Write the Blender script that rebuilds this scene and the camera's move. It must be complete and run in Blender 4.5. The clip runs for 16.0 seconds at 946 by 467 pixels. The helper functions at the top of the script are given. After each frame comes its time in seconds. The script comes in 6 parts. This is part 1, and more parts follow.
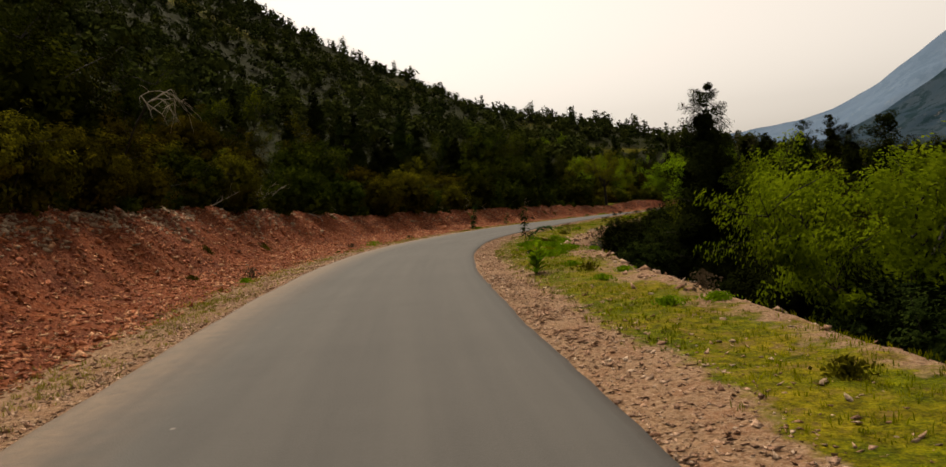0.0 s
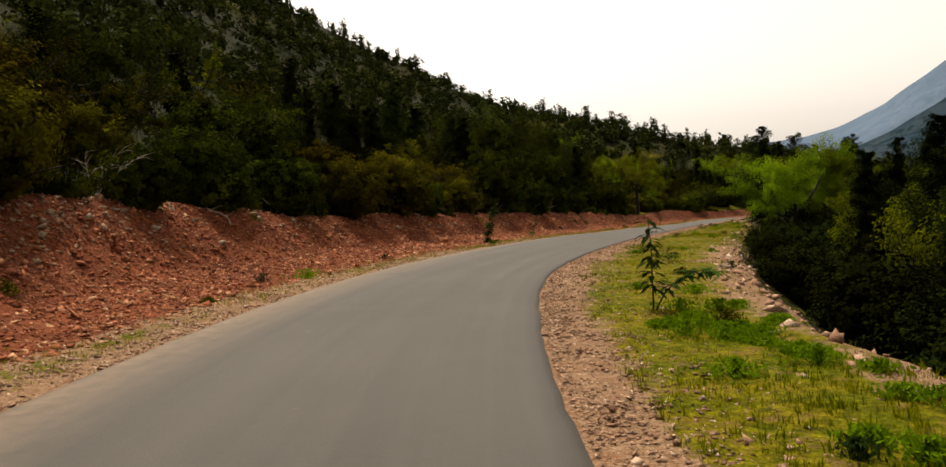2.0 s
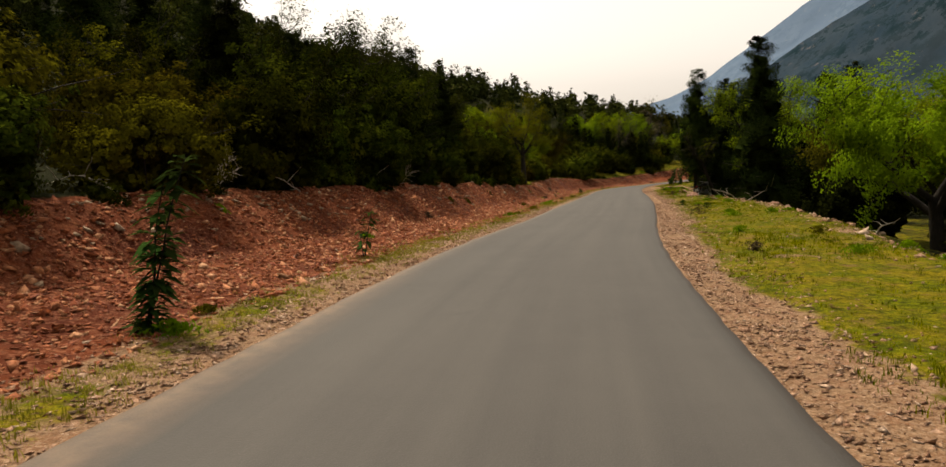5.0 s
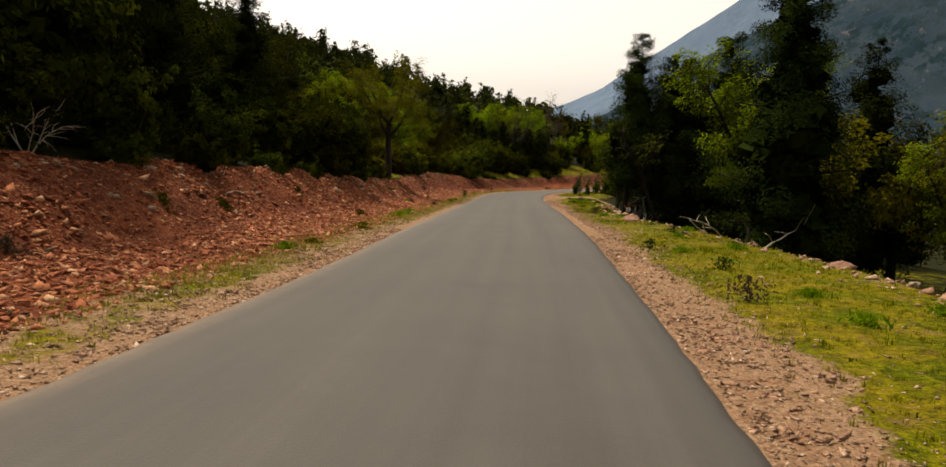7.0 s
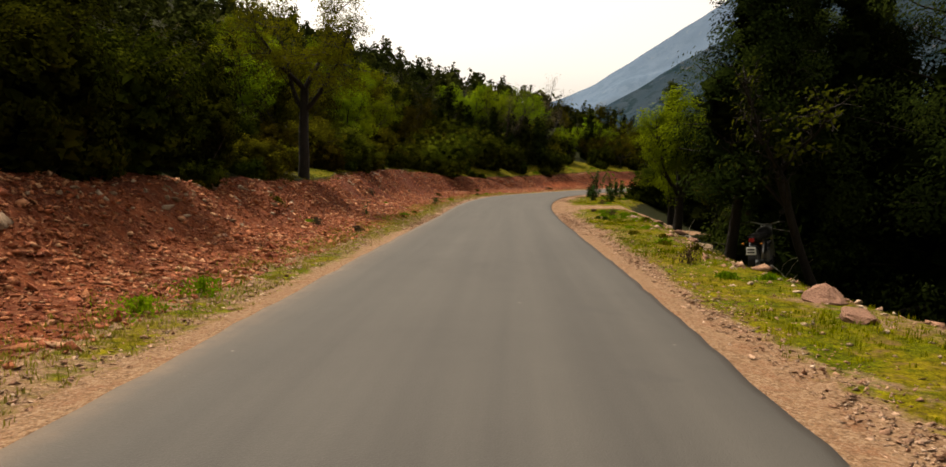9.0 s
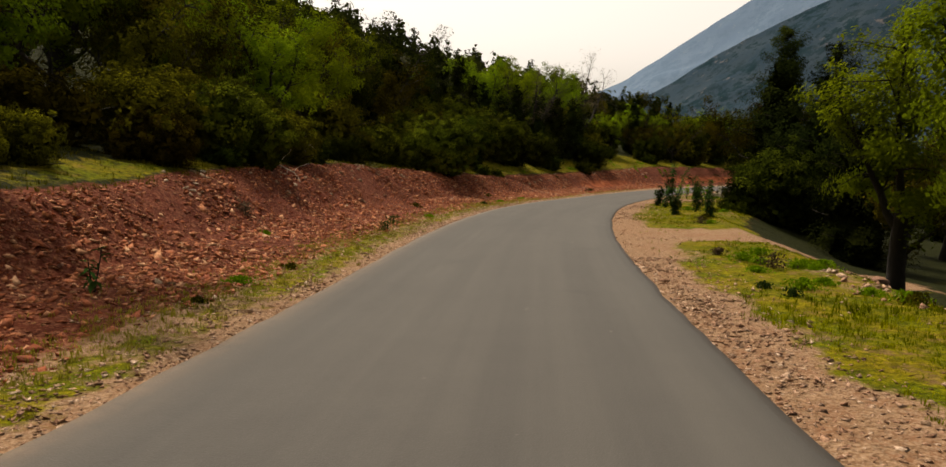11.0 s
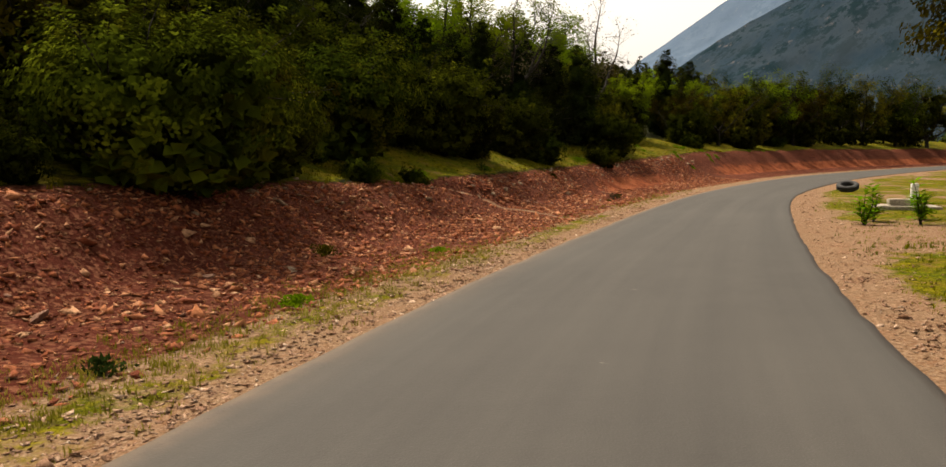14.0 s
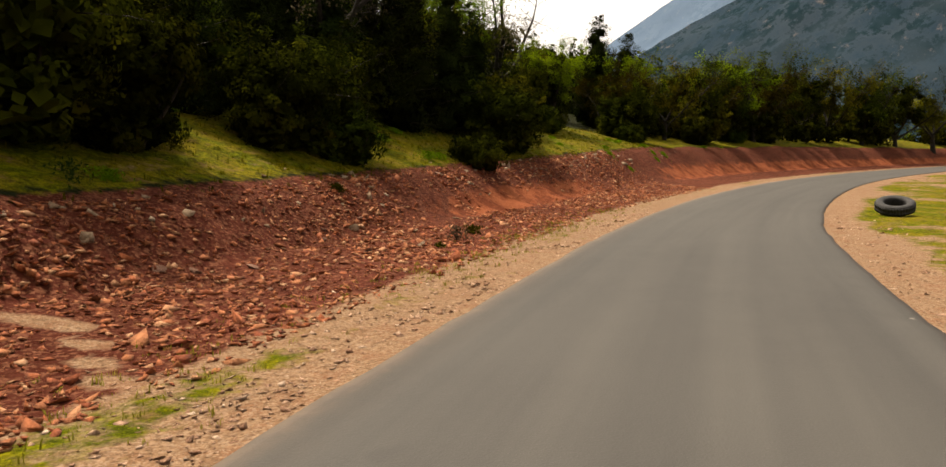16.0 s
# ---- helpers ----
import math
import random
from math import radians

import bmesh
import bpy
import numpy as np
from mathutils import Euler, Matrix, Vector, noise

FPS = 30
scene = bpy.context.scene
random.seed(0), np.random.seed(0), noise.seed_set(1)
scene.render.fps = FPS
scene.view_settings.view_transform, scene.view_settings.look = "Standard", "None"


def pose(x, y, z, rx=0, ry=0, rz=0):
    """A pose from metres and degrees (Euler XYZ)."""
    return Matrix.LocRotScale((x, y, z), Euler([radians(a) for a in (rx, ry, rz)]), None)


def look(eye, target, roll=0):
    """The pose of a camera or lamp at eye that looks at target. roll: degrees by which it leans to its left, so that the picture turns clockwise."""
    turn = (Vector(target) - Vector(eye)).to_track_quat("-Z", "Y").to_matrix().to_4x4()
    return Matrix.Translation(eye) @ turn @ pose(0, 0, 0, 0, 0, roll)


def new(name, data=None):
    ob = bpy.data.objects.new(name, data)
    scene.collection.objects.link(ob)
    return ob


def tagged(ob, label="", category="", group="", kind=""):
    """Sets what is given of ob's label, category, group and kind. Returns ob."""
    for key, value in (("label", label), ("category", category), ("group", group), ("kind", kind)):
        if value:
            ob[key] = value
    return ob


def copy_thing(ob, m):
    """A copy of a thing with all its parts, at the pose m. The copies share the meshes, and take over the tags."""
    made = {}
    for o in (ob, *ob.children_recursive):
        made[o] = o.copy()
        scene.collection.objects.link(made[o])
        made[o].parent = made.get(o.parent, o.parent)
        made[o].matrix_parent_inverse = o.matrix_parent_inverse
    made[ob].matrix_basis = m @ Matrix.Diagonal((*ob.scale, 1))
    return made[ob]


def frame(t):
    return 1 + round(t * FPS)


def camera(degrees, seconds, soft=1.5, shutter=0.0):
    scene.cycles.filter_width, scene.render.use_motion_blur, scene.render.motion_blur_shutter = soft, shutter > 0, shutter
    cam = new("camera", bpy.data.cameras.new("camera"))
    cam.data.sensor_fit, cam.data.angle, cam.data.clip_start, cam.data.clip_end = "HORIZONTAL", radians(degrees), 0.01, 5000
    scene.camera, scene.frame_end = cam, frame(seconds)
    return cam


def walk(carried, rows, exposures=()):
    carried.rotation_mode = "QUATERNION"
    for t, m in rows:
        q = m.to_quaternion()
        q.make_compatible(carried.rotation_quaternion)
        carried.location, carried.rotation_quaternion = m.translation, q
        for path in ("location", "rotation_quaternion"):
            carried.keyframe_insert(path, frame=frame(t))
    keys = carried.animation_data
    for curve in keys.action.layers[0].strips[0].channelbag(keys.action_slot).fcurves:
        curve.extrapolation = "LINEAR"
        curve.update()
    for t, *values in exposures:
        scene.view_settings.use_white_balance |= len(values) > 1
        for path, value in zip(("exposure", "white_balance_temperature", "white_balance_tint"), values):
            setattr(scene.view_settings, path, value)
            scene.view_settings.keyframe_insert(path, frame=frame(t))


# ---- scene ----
cam = camera(63.8, 16.0, soft=1.5)
METRES, EYE, TILT, LEAN, TURN, NOD = 110.0, 1.25, -1.5, 5.3, 0.0, -0.42
ROWS = [
    (0.0, 0.0, 0.0, 0.0, 0.0, -0.0, -0.0),
    (0.5, -0.0026, 0.0314, 0.0009, 3.02, 0.06, -0.05),
    (1.0, -0.0042, 0.06, 0.0017, 3.25, 0.06, -0.11),
    (1.5, -0.0049, 0.09, 0.0027, 1.52, 0.21, -1.38),
    (2.0, -0.0054, 0.1208, 0.0036, -0.11, 0.13, -2.71),
    (2.5, -0.0057, 0.1512, 0.0044, -0.37, -0.15, -2.76),
    (3.0, -0.0057, 0.1823, 0.0053, -0.49, -1.15, -2.67),
    (3.5, -0.0043, 0.214, 0.0063, -2.17, -1.41, -1.77),
    (4.0, -0.0012, 0.2458, 0.0075, -4.48, -1.5, -1.88),
    (4.5, 0.0042, 0.2769, 0.0085, -7.32, -1.68, -1.88),
    (5.0, 0.012, 0.308, 0.0097, -11.34, -1.8, -1.86),
    (7.5, 0.0668, 0.4524, 0.0165, -20.23, -1.76, -7.13),
    (8.0, 0.0787, 0.482, 0.0182, -20.22, -1.85, -7.09),
    (8.5, 0.0909, 0.5116, 0.0199, -20.37, -1.86, -7.07),
    (9.0, 0.1035, 0.5417, 0.0216, -20.38, -1.95, -7.02),
    (9.5, 0.1161, 0.5719, 0.0231, -20.03, -1.94, -7.0),
    (12.0, 0.1811, 0.719, 0.0299, -17.38, -2.73, -6.64),
    (12.5, 0.1939, 0.7488, 0.0314, -17.41, -2.79, -6.5),
    (13.0, 0.2069, 0.778, 0.0329, -17.35, -2.84, -5.3),
    (13.5, 0.2206, 0.8058, 0.0344, -17.4, -2.82, -4.51),
    (14.0, 0.2351, 0.832, 0.036, -17.57, -2.76, -4.42),
    (14.5, 0.2509, 0.8579, 0.0376, -18.42, -2.65, -4.54),
    (15.0, 0.2672, 0.8826, 0.0394, -18.51, -2.72, -4.56),
    (15.5, 0.2841, 0.9067, 0.0412, -18.74, -2.78, -4.61),
    (16.0, 0.3023, 0.9305, 0.0431, -21.59, -2.6, -4.6),
]
EXPOSURES = [(0.0, -0.43, 7800, 13), (0.5, -0.15, 7800, 13), (2.5, -0.1, 7800, 13), (5.0, -0.12, 7800, 13), (7.5, -0.05, 7800, 13), (9.0, 0.05, 7800, 13), (12.5, -0.3, 7800, 13), (14.5, 0.2, 7800, 13), (16.0, 0.3, 7800, 13)]
walk(cam, [(t, pose(0, 0, EYE, TILT, LEAN, TURN) @ pose(METRES * x, METRES * y, METRES * z, 90 + pitch + NOD, roll, yaw))
           for t, x, y, z, yaw, pitch, roll in ROWS], EXPOSURES)

# ---- sky, sun ----
SUN_AZ, SUN_EL = radians(-20), radians(60)          # azimuth clockwise from +y
world = bpy.data.worlds.new("sky")
scene.world = world
world.use_nodes = True
_w = world.node_tree
_sky = _w.nodes.new("ShaderNodeTexSky")
_sky.sky_type = "NISHITA"
_sky.sun_disc = False
_sky.sun_elevation, _sky.sun_rotation = SUN_EL, SUN_AZ
_sky.air_density, _sky.dust_density, _sky.ozone_density = 1.0, 3.5, 1.0
_hs = _w.nodes.new("ShaderNodeHueSaturation")
_hs.inputs["Saturation"].default_value, _hs.inputs["Value"].default_value = 0.08, 1.75
_w.links.new(_sky.outputs[0], _hs.inputs["Color"])
_w.links.new(_hs.outputs[0], _w.nodes["Background"].inputs[0])
_w.nodes["Background"].inputs[1].default_value = 0.123
sun_data = bpy.data.lights.new("sun", "SUN")
sun_data.energy, sun_data.angle, sun_data.color = 5.0, radians(3), (1.0, 0.94, 0.84)
sun = new("sun", sun_data)
sun.matrix_world = look((0, 0, 0), (-math.sin(SUN_AZ) * math.cos(SUN_EL), -math.cos(SUN_AZ) * math.cos(SUN_EL), -math.sin(SUN_EL)))

# ---- materials ----
def mat_new(name, rough=0.9):
    m = bpy.data.materials.new(name)
    m.use_nodes = True
    nt = m.node_tree
    b = nt.nodes["Principled BSDF"]
    b.inputs["Roughness"].default_value = rough
    b.inputs["Specular IOR Level"].default_value = 0.25
    return m, nt, b


def n_coord(nt, scale=(1, 1, 1), kind="Object"):
    tc = nt.nodes.new("ShaderNodeTexCoord")
    mp = nt.nodes.new("ShaderNodeMapping")
    mp.inputs["Scale"].default_value = scale
    nt.links.new(tc.outputs[kind], mp.inputs[0])
    return mp.outputs[0]


def n_noise(nt, vec, scale, detail=5.0, rough=0.6):
    n = nt.nodes.new("ShaderNodeTexNoise")
    n.inputs["Scale"].default_value, n.inputs["Detail"].default_value, n.inputs["Roughness"].default_value = scale, detail, rough
    if vec is not None:
        nt.links.new(vec, n.inputs["Vector"])
    return n.outputs["Fac"]


def n_voronoi(nt, vec, scale, out="Distance", feature="F1"):
    n = nt.nodes.new("ShaderNodeTexVoronoi")
    n.feature = feature
    n.inputs["Scale"].default_value = scale
    nt.links.new(vec, n.inputs["Vector"])
    return n.outputs[out]


def n_ramp(nt, fac, stops):
    r = nt.nodes.new("ShaderNodeValToRGB")
    el = r.color_ramp.elements
    while len(el) < len(stops):
        el.new(0.5)
    for e, (p, c) in zip(el, stops):
        e.position, e.color = p, (*c, 1) if len(c) == 3 else c
    nt.links.new(fac, r.inputs[0])
    return r.outputs[0]


def n_mix(nt, fac, a, b, blend="MIX"):
    m = nt.nodes.new("ShaderNodeMix")
    m.data_type, m.blend_type = "RGBA", blend
    for sock, val in ((m.inputs["Factor"], fac), (m.inputs[6], a), (m.inputs[7], b)):
        if isinstance(val, (int, float)):
            sock.default_value = val
        elif isinstance(val, tuple):
            sock.default_value = (*val, 1)
        else:
            nt.links.new(val, sock)
    return m.outputs[2]


def n_math(nt, op, a, b=0.5, clamp=False):
    m = nt.nodes.new("ShaderNodeMath")
    m.operation, m.use_clamp = op, clamp
    for sock, val in zip(m.inputs, (a, b)):
        if isinstance(val, (int, float)):
            sock.default_value = val
        else:
            nt.links.new(val, sock)
    return m.outputs[0]


def n_bump(nt, bsdf, height, strength=0.5, dist=0.02):
    b = nt.nodes.new("ShaderNodeBump")
    b.inputs["Strength"].default_value, b.inputs["Distance"].default_value = strength, dist
    nt.links.new(height, b.inputs["Height"])
    nt.links.new(b.outputs[0], bsdf.inputs["Normal"])


def n_random(nt, which="island"):
    if which == "island":
        return nt.nodes.new("ShaderNodeNewGeometry").outputs["Random Per Island"]
    return nt.nodes.new("ShaderNodeObjectInfo").outputs["Random"]


def asphalt_material():
    m, nt, b = mat_new("asphalt", 0.8)
    v = n_coord(nt)
    fine = n_noise(nt, v, 60, 4)
    grain = n_voronoi(nt, v, 90)
    patch = n_noise(nt, v, 0.35, 4, 0.6)
    blot = n_noise(nt, v, 2.2, 5, 0.65)
    col = n_ramp(nt, blot, [(0.3, (0.0410, 0.0385, 0.0350)), (0.7, (0.0490, 0.0462, 0.0418))])
    col = n_mix(nt, n_ramp(nt, patch, [(0.35, (0, 0, 0)), (0.7, (1, 1, 1))]), col, (0.0530, 0.0500, 0.0450))
    speck = n_ramp(nt, n_noise(nt, v, 140, 2), [(0.58, (0, 0, 0)), (0.72, (1, 1, 1))])
    col = n_mix(nt, n_math(nt, "MULTIPLY", speck, 0.35), col, (0.105, 0.0989, 0.0882))
    at = nt.nodes.new("ShaderNodeAttribute")
    at.attribute_name = "dust"
    edge = n_math(nt, "MULTIPLY", at.outputs["Fac"], n_ramp(nt, n_noise(nt, v, 5, 5, 0.7), [(0.2, (0.15, 0.15, 0.15)), (0.75, (1, 1, 1))]))
    col = n_mix(nt, edge, col, (0.192, 0.131, 0.0863))
    lane = nt.nodes.new("ShaderNodeAttribute")
    lane.attribute_name = "lane"
    mp = nt.nodes.new("ShaderNodeMapping")
    mp.inputs["Scale"].default_value = (2.6, 0.05, 1)
    nt.links.new(lane.outputs["Vector"], mp.inputs[0])
    streak = n_noise(nt, mp.outputs[0], 1.0, 4, 0.6)
    col = n_mix(nt, 1.0, col, n_ramp(nt, streak, [(0.3, (0.80, 0.80, 0.80)), (0.7, (1.16, 1.15, 1.13))]), "MULTIPLY")
    seam = nt.nodes.new("ShaderNodeSeparateColor")
    nt.links.new(lane.outputs["Color"], seam.inputs[0])
    col = n_mix(nt, n_math(nt, "MULTIPLY", seam.outputs["Blue"], 0.75), col, (0.022, 0.02, 0.018))
    spill = n_ramp(nt, n_noise(nt, v, 1.1, 3, 0.5), [(0.68, (0, 0, 0)), (0.73, (0.45, 0.45, 0.45))])
    col = n_mix(nt, spill, col, (0.034, 0.032, 0.03))
    fleck = n_ramp(nt, n_noise(nt, v, 7, 2, 0.5), [(0.77, (0, 0, 0)), (0.82, (0.45, 0.45, 0.45))])
    col = n_mix(nt, fleck, col, (0.26, 0.235, 0.2))
    nt.links.new(col, b.inputs["Base Color"])
    n_bump(nt, b, n_mix(nt, 0.5, fine, grain), 0.5, 0.006)
    return m


def ground_material():
    m, nt, b = mat_new("earth_and_grass", 1.0)
    b.inputs["Specular IOR Level"].default_value = 0.05
    v = n_coord(nt)
    at = nt.nodes.new("ShaderNodeAttribute")
    at.attribute_name = "mask"
    sep = nt.nodes.new("ShaderNodeSeparateColor")
    nt.links.new(at.outputs["Color"], sep.inputs[0])
    big, mid, fine = n_noise(nt, v, 0.7, 5), n_noise(nt, v, 4, 6, 0.65), n_noise(nt, v, 28, 5, 0.7)
    crumb = n_voronoi(nt, v, 16)
    red = n_ramp(nt, mid, [(0.25, (0.050, 0.0110, 0.0045)), (0.5, (0.125, 0.0310, 0.0115)), (0.75, (0.205, 0.0640, 0.0265))])
    soil = nt.nodes.new("ShaderNodeAttribute")
    soil.attribute_name = "soil"
    maroon = n_ramp(nt, mid, [(0.25, (0.028, 0.0055, 0.0036)), (0.5, (0.066, 0.0145, 0.0085)), (0.75, (0.125, 0.034, 0.02))])
    red = n_mix(nt, soil.outputs["Fac"], red, maroon)
    red = n_mix(nt, n_ramp(nt, big, [(0.42, (0, 0, 0)), (0.68, (1, 1, 1))]), red, (0.0491, 0.0107, 0.00503))
    red = n_mix(nt, n_ramp(nt, fine, [(0.55, (0, 0, 0)), (0.75, (1, 1, 1))]), red, (0.17, 0.0784, 0.0453))
    chip = nt.nodes.new("ShaderNodeTexVoronoi")
    chip.inputs["Scale"].default_value = 32
    warp = nt.nodes.new("ShaderNodeTexNoise")
    warp.inputs["Scale"].default_value, warp.inputs["Detail"].default_value = 9, 4
    nt.links.new(v, warp.inputs["Vector"])
    bend = n_mix(nt, 0.09, v, warp.outputs["Color"], "ADD")
    nt.links.new(bend, chip.inputs["Vector"])
    chip_v = nt.nodes.new("ShaderNodeSeparateColor")
    nt.links.new(chip.outputs["Color"], chip_v.inputs[0])
    red = n_mix(nt, n_ramp(nt, chip_v.outputs["Red"], [(0.68, (0, 0, 0)), (0.76, (0.3, 0.3, 0.3))]), red, (0.312, 0.140, 0.0775))
    red = n_mix(nt, n_ramp(nt, chip_v.outputs["Green"], [(0.7, (0, 0, 0)), (0.78, (0.4, 0.4, 0.4))]), red, (0.0546, 0.01404, 0.00702))
    tan = n_ramp(nt, fine, [(0.34, (0.075, 0.040, 0.020)), (0.52, (0.205, 0.122, 0.070)), (0.72, (0.31, 0.205, 0.128))])
    tan = n_mix(nt, n_ramp(nt, mid, [(0.48, (0, 0, 0)), (0.66, (0.8, 0.8, 0.8))]), tan, (0.17, 0.080, 0.042))
    grit = nt.nodes.new("ShaderNodeTexVoronoi")
    grit.inputs["Scale"].default_value = 80
    nt.links.new(bend, grit.inputs["Vector"])
    grit_v = nt.nodes.new("ShaderNodeSeparateColor")
    nt.links.new(grit.outputs["Color"], grit_v.inputs[0])
    tan = n_mix(nt, n_ramp(nt, grit_v.outputs["Blue"], [(0.66, (0, 0, 0)), (0.74, (0.4, 0.4, 0.4))]), tan, (0.318, 0.229, 0.161))
    tan = n_mix(nt, n_ramp(nt, grit_v.outputs["Green"], [(0.72, (0, 0, 0)), (0.80, (0.4, 0.4, 0.4))]), tan, (0.0861, 0.0498, 0.0284))
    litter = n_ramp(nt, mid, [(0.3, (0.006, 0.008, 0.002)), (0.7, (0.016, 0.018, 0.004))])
    blade = n_mix(nt, 0.55, n_noise(nt, v, 60, 3, 0.75), n_noise(nt, v, 9, 5, 0.75))
    lime = n_ramp(nt, blade, [(0.36, (0.008, 0.012, 0.0005)), (0.5, (0.055, 0.064, 0.001)), (0.66, (0.175, 0.175, 0.002))])
    straw = n_ramp(nt, blade, [(0.36, (0.018, 0.014, 0.001)), (0.5, (0.105, 0.085, 0.003)), (0.66, (0.25, 0.195, 0.010))])
    grass = n_mix(nt, n_ramp(nt, n_noise(nt, v, 1.3, 6, 0.7), [(0.42, (0, 0, 0)), (0.58, (1, 1, 1))]), lime, straw)
    patchy = n_noise(nt, v, 2.6, 6, 0.75)
    grass = n_mix(nt, n_ramp(nt, patchy, [(0.56, (0, 0, 0)), (0.66, (0.85, 0.85, 0.85))]), grass, n_ramp(nt, fine, [(0.3, (0.05, 0.03, 0.012)), (0.7, (0.19, 0.115, 0.05))]))

    def edge(sock):
        a = n_math(nt, "ADD", sock, n_math(nt, "MULTIPLY", n_math(nt, "SUBTRACT", mid, 0.5), 1.3))
        return n_ramp(nt, a, [(0.38, (0, 0, 0)), (0.62, (1, 1, 1))])

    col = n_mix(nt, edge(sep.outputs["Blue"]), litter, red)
    col = n_mix(nt, edge(sep.outputs["Green"]), col, tan)
    col = n_mix(nt, edge(sep.outputs["Red"]), col, grass)
    clay = n_ramp(nt, fine, [(0.3, (0.17, 0.046, 0.019)), (0.7, (0.28, 0.09, 0.04))])
    clay = n_mix(nt, n_ramp(nt, n_noise(nt, v, 1.7, 6, 0.7), [(0.44, (0, 0, 0)), (0.60, (0.85, 0.85, 0.85))]), clay, (0.085, 0.019, 0.008))
    bald = n_math(nt, "SUBTRACT", 1.0, at.outputs["Alpha"])
    col = n_mix(nt, edge(bald), col, clay)
    nt.links.new(col, b.inputs["Base Color"])
    n_bump(nt, b, n_mix(nt, 0.5, fine, crumb), 0.9, 0.04)
    return m


def stone_material(name, stops):
    m, nt, b = mat_new(name, 0.9)
    v = n_coord(nt)
    col = n_ramp(nt, n_random(nt), stops)
    dust = n_ramp(nt, n_noise(nt, v, 7, 5, 0.7), [(0.4, (0, 0, 0)), (0.7, (1, 1, 1))])
    col = n_mix(nt, n_math(nt, "MULTIPLY", dust, 0.4), col, stops[0][1])
    cracks = n_ramp(nt, n_noise(nt, v, 16, 6, 0.75), [(0.36, (0.45, 0.42, 0.40)), (0.55, (1, 1, 1))])
    nt.links.new(n_mix(nt, 1.0, col, cracks, "MULTIPLY"), b.inputs["Base Color"])
    n_bump(nt, b, n_noise(nt, v, 30, 5, 0.7), 0.7, 0.03)
    return m


def leaf_material(name, lo, mid, hi, thin=0.25, stand=None):
    """Leaves vary one by one, and tree by tree; light comes through them a little."""
    m, nt, b = mat_new(name, 0.7)
    b.inputs["Specular IOR Level"].default_value = 0.0
    clump = n_ramp(nt, n_noise(nt, n_coord(nt), 1.2, 3, 0.6), [(0.34, (0, 0, 0)), (0.68, (1, 1, 1))])
    mixed = n_math(nt, "ADD", n_math(nt, "MULTIPLY", n_random(nt), 0.25), n_math(nt, "ADD", n_math(nt, "MULTIPLY", clump, 0.45), 0.18))
    col = n_ramp(nt, mixed, [(0.1, lo), (0.5, mid), (0.95, hi)])
    if stand:                                             # whole stands of another tone, for far woods
        wide = n_ramp(nt, n_noise(nt, n_coord(nt), 0.09, 4, 0.65), [(0.42, (0, 0, 0)), (0.62, (1, 1, 1))])
        col = n_mix(nt, n_math(nt, "MULTIPLY", wide, 0.75), col, stand)
    hs = nt.nodes.new("ShaderNodeHueSaturation")
    tone = n_random(nt, "object")
    nt.links.new(col, hs.inputs["Color"])
    if not stand:
        nt.links.new(n_math(nt, "ADD", n_math(nt, "MULTIPLY", tone, 0.05), 0.475), hs.inputs["Hue"])
        nt.links.new(n_math(nt, "ADD", n_math(nt, "MULTIPLY", tone, 0.85), 0.5), hs.inputs["Value"])
    nt.links.new(hs.outputs[0], b.inputs["Base Color"])
    tr = nt.nodes.new("ShaderNodeBsdfTranslucent")
    nt.links.new(hs.outputs[0], tr.inputs["Color"])
    mx = nt.nodes.new("ShaderNodeMixShader")
    mx.inputs[0].default_value = thin
    nt.links.new(b.outputs[0], mx.inputs[1])
    nt.links.new(tr.outputs[0], mx.inputs[2])
    nt.links.new(mx.outputs[0], nt.nodes["Material Output"].inputs["Surface"])
    return m


def bark_material(name, a, c):
    m, nt, b = mat_new(name, 0.9)
    v = n_coord(nt, (1, 1, 0.25))
    f = n_noise(nt, v, 22, 6, 0.7)
    nt.links.new(n_ramp(nt, f, [(0.3, a), (0.7, c)]), b.inputs["Base Color"])
    n_bump(nt, b, f, 0.8, 0.02)
    return m


def plain_material(name, color, rough=0.5, metal=0.0, wear=0.25):
    m, nt, b = mat_new(name, rough)
    b.inputs["Metallic"].default_value = metal
    v = n_coord(nt)
    f = n_ramp(nt, n_noise(nt, v, 9, 5, 0.7), [(0.35, (0, 0, 0)), (0.7, (1, 1, 1))])
    worn = tuple(min(1.0, 0.6 * c + 0.06) for c in color)
    nt.links.new(n_mix(nt, n_math(nt, "MULTIPLY", f, wear), color, worn), b.inputs["Base Color"])
    n_bump(nt, b, n_noise(nt, v, 120, 3), 0.15, 0.004)
    return m


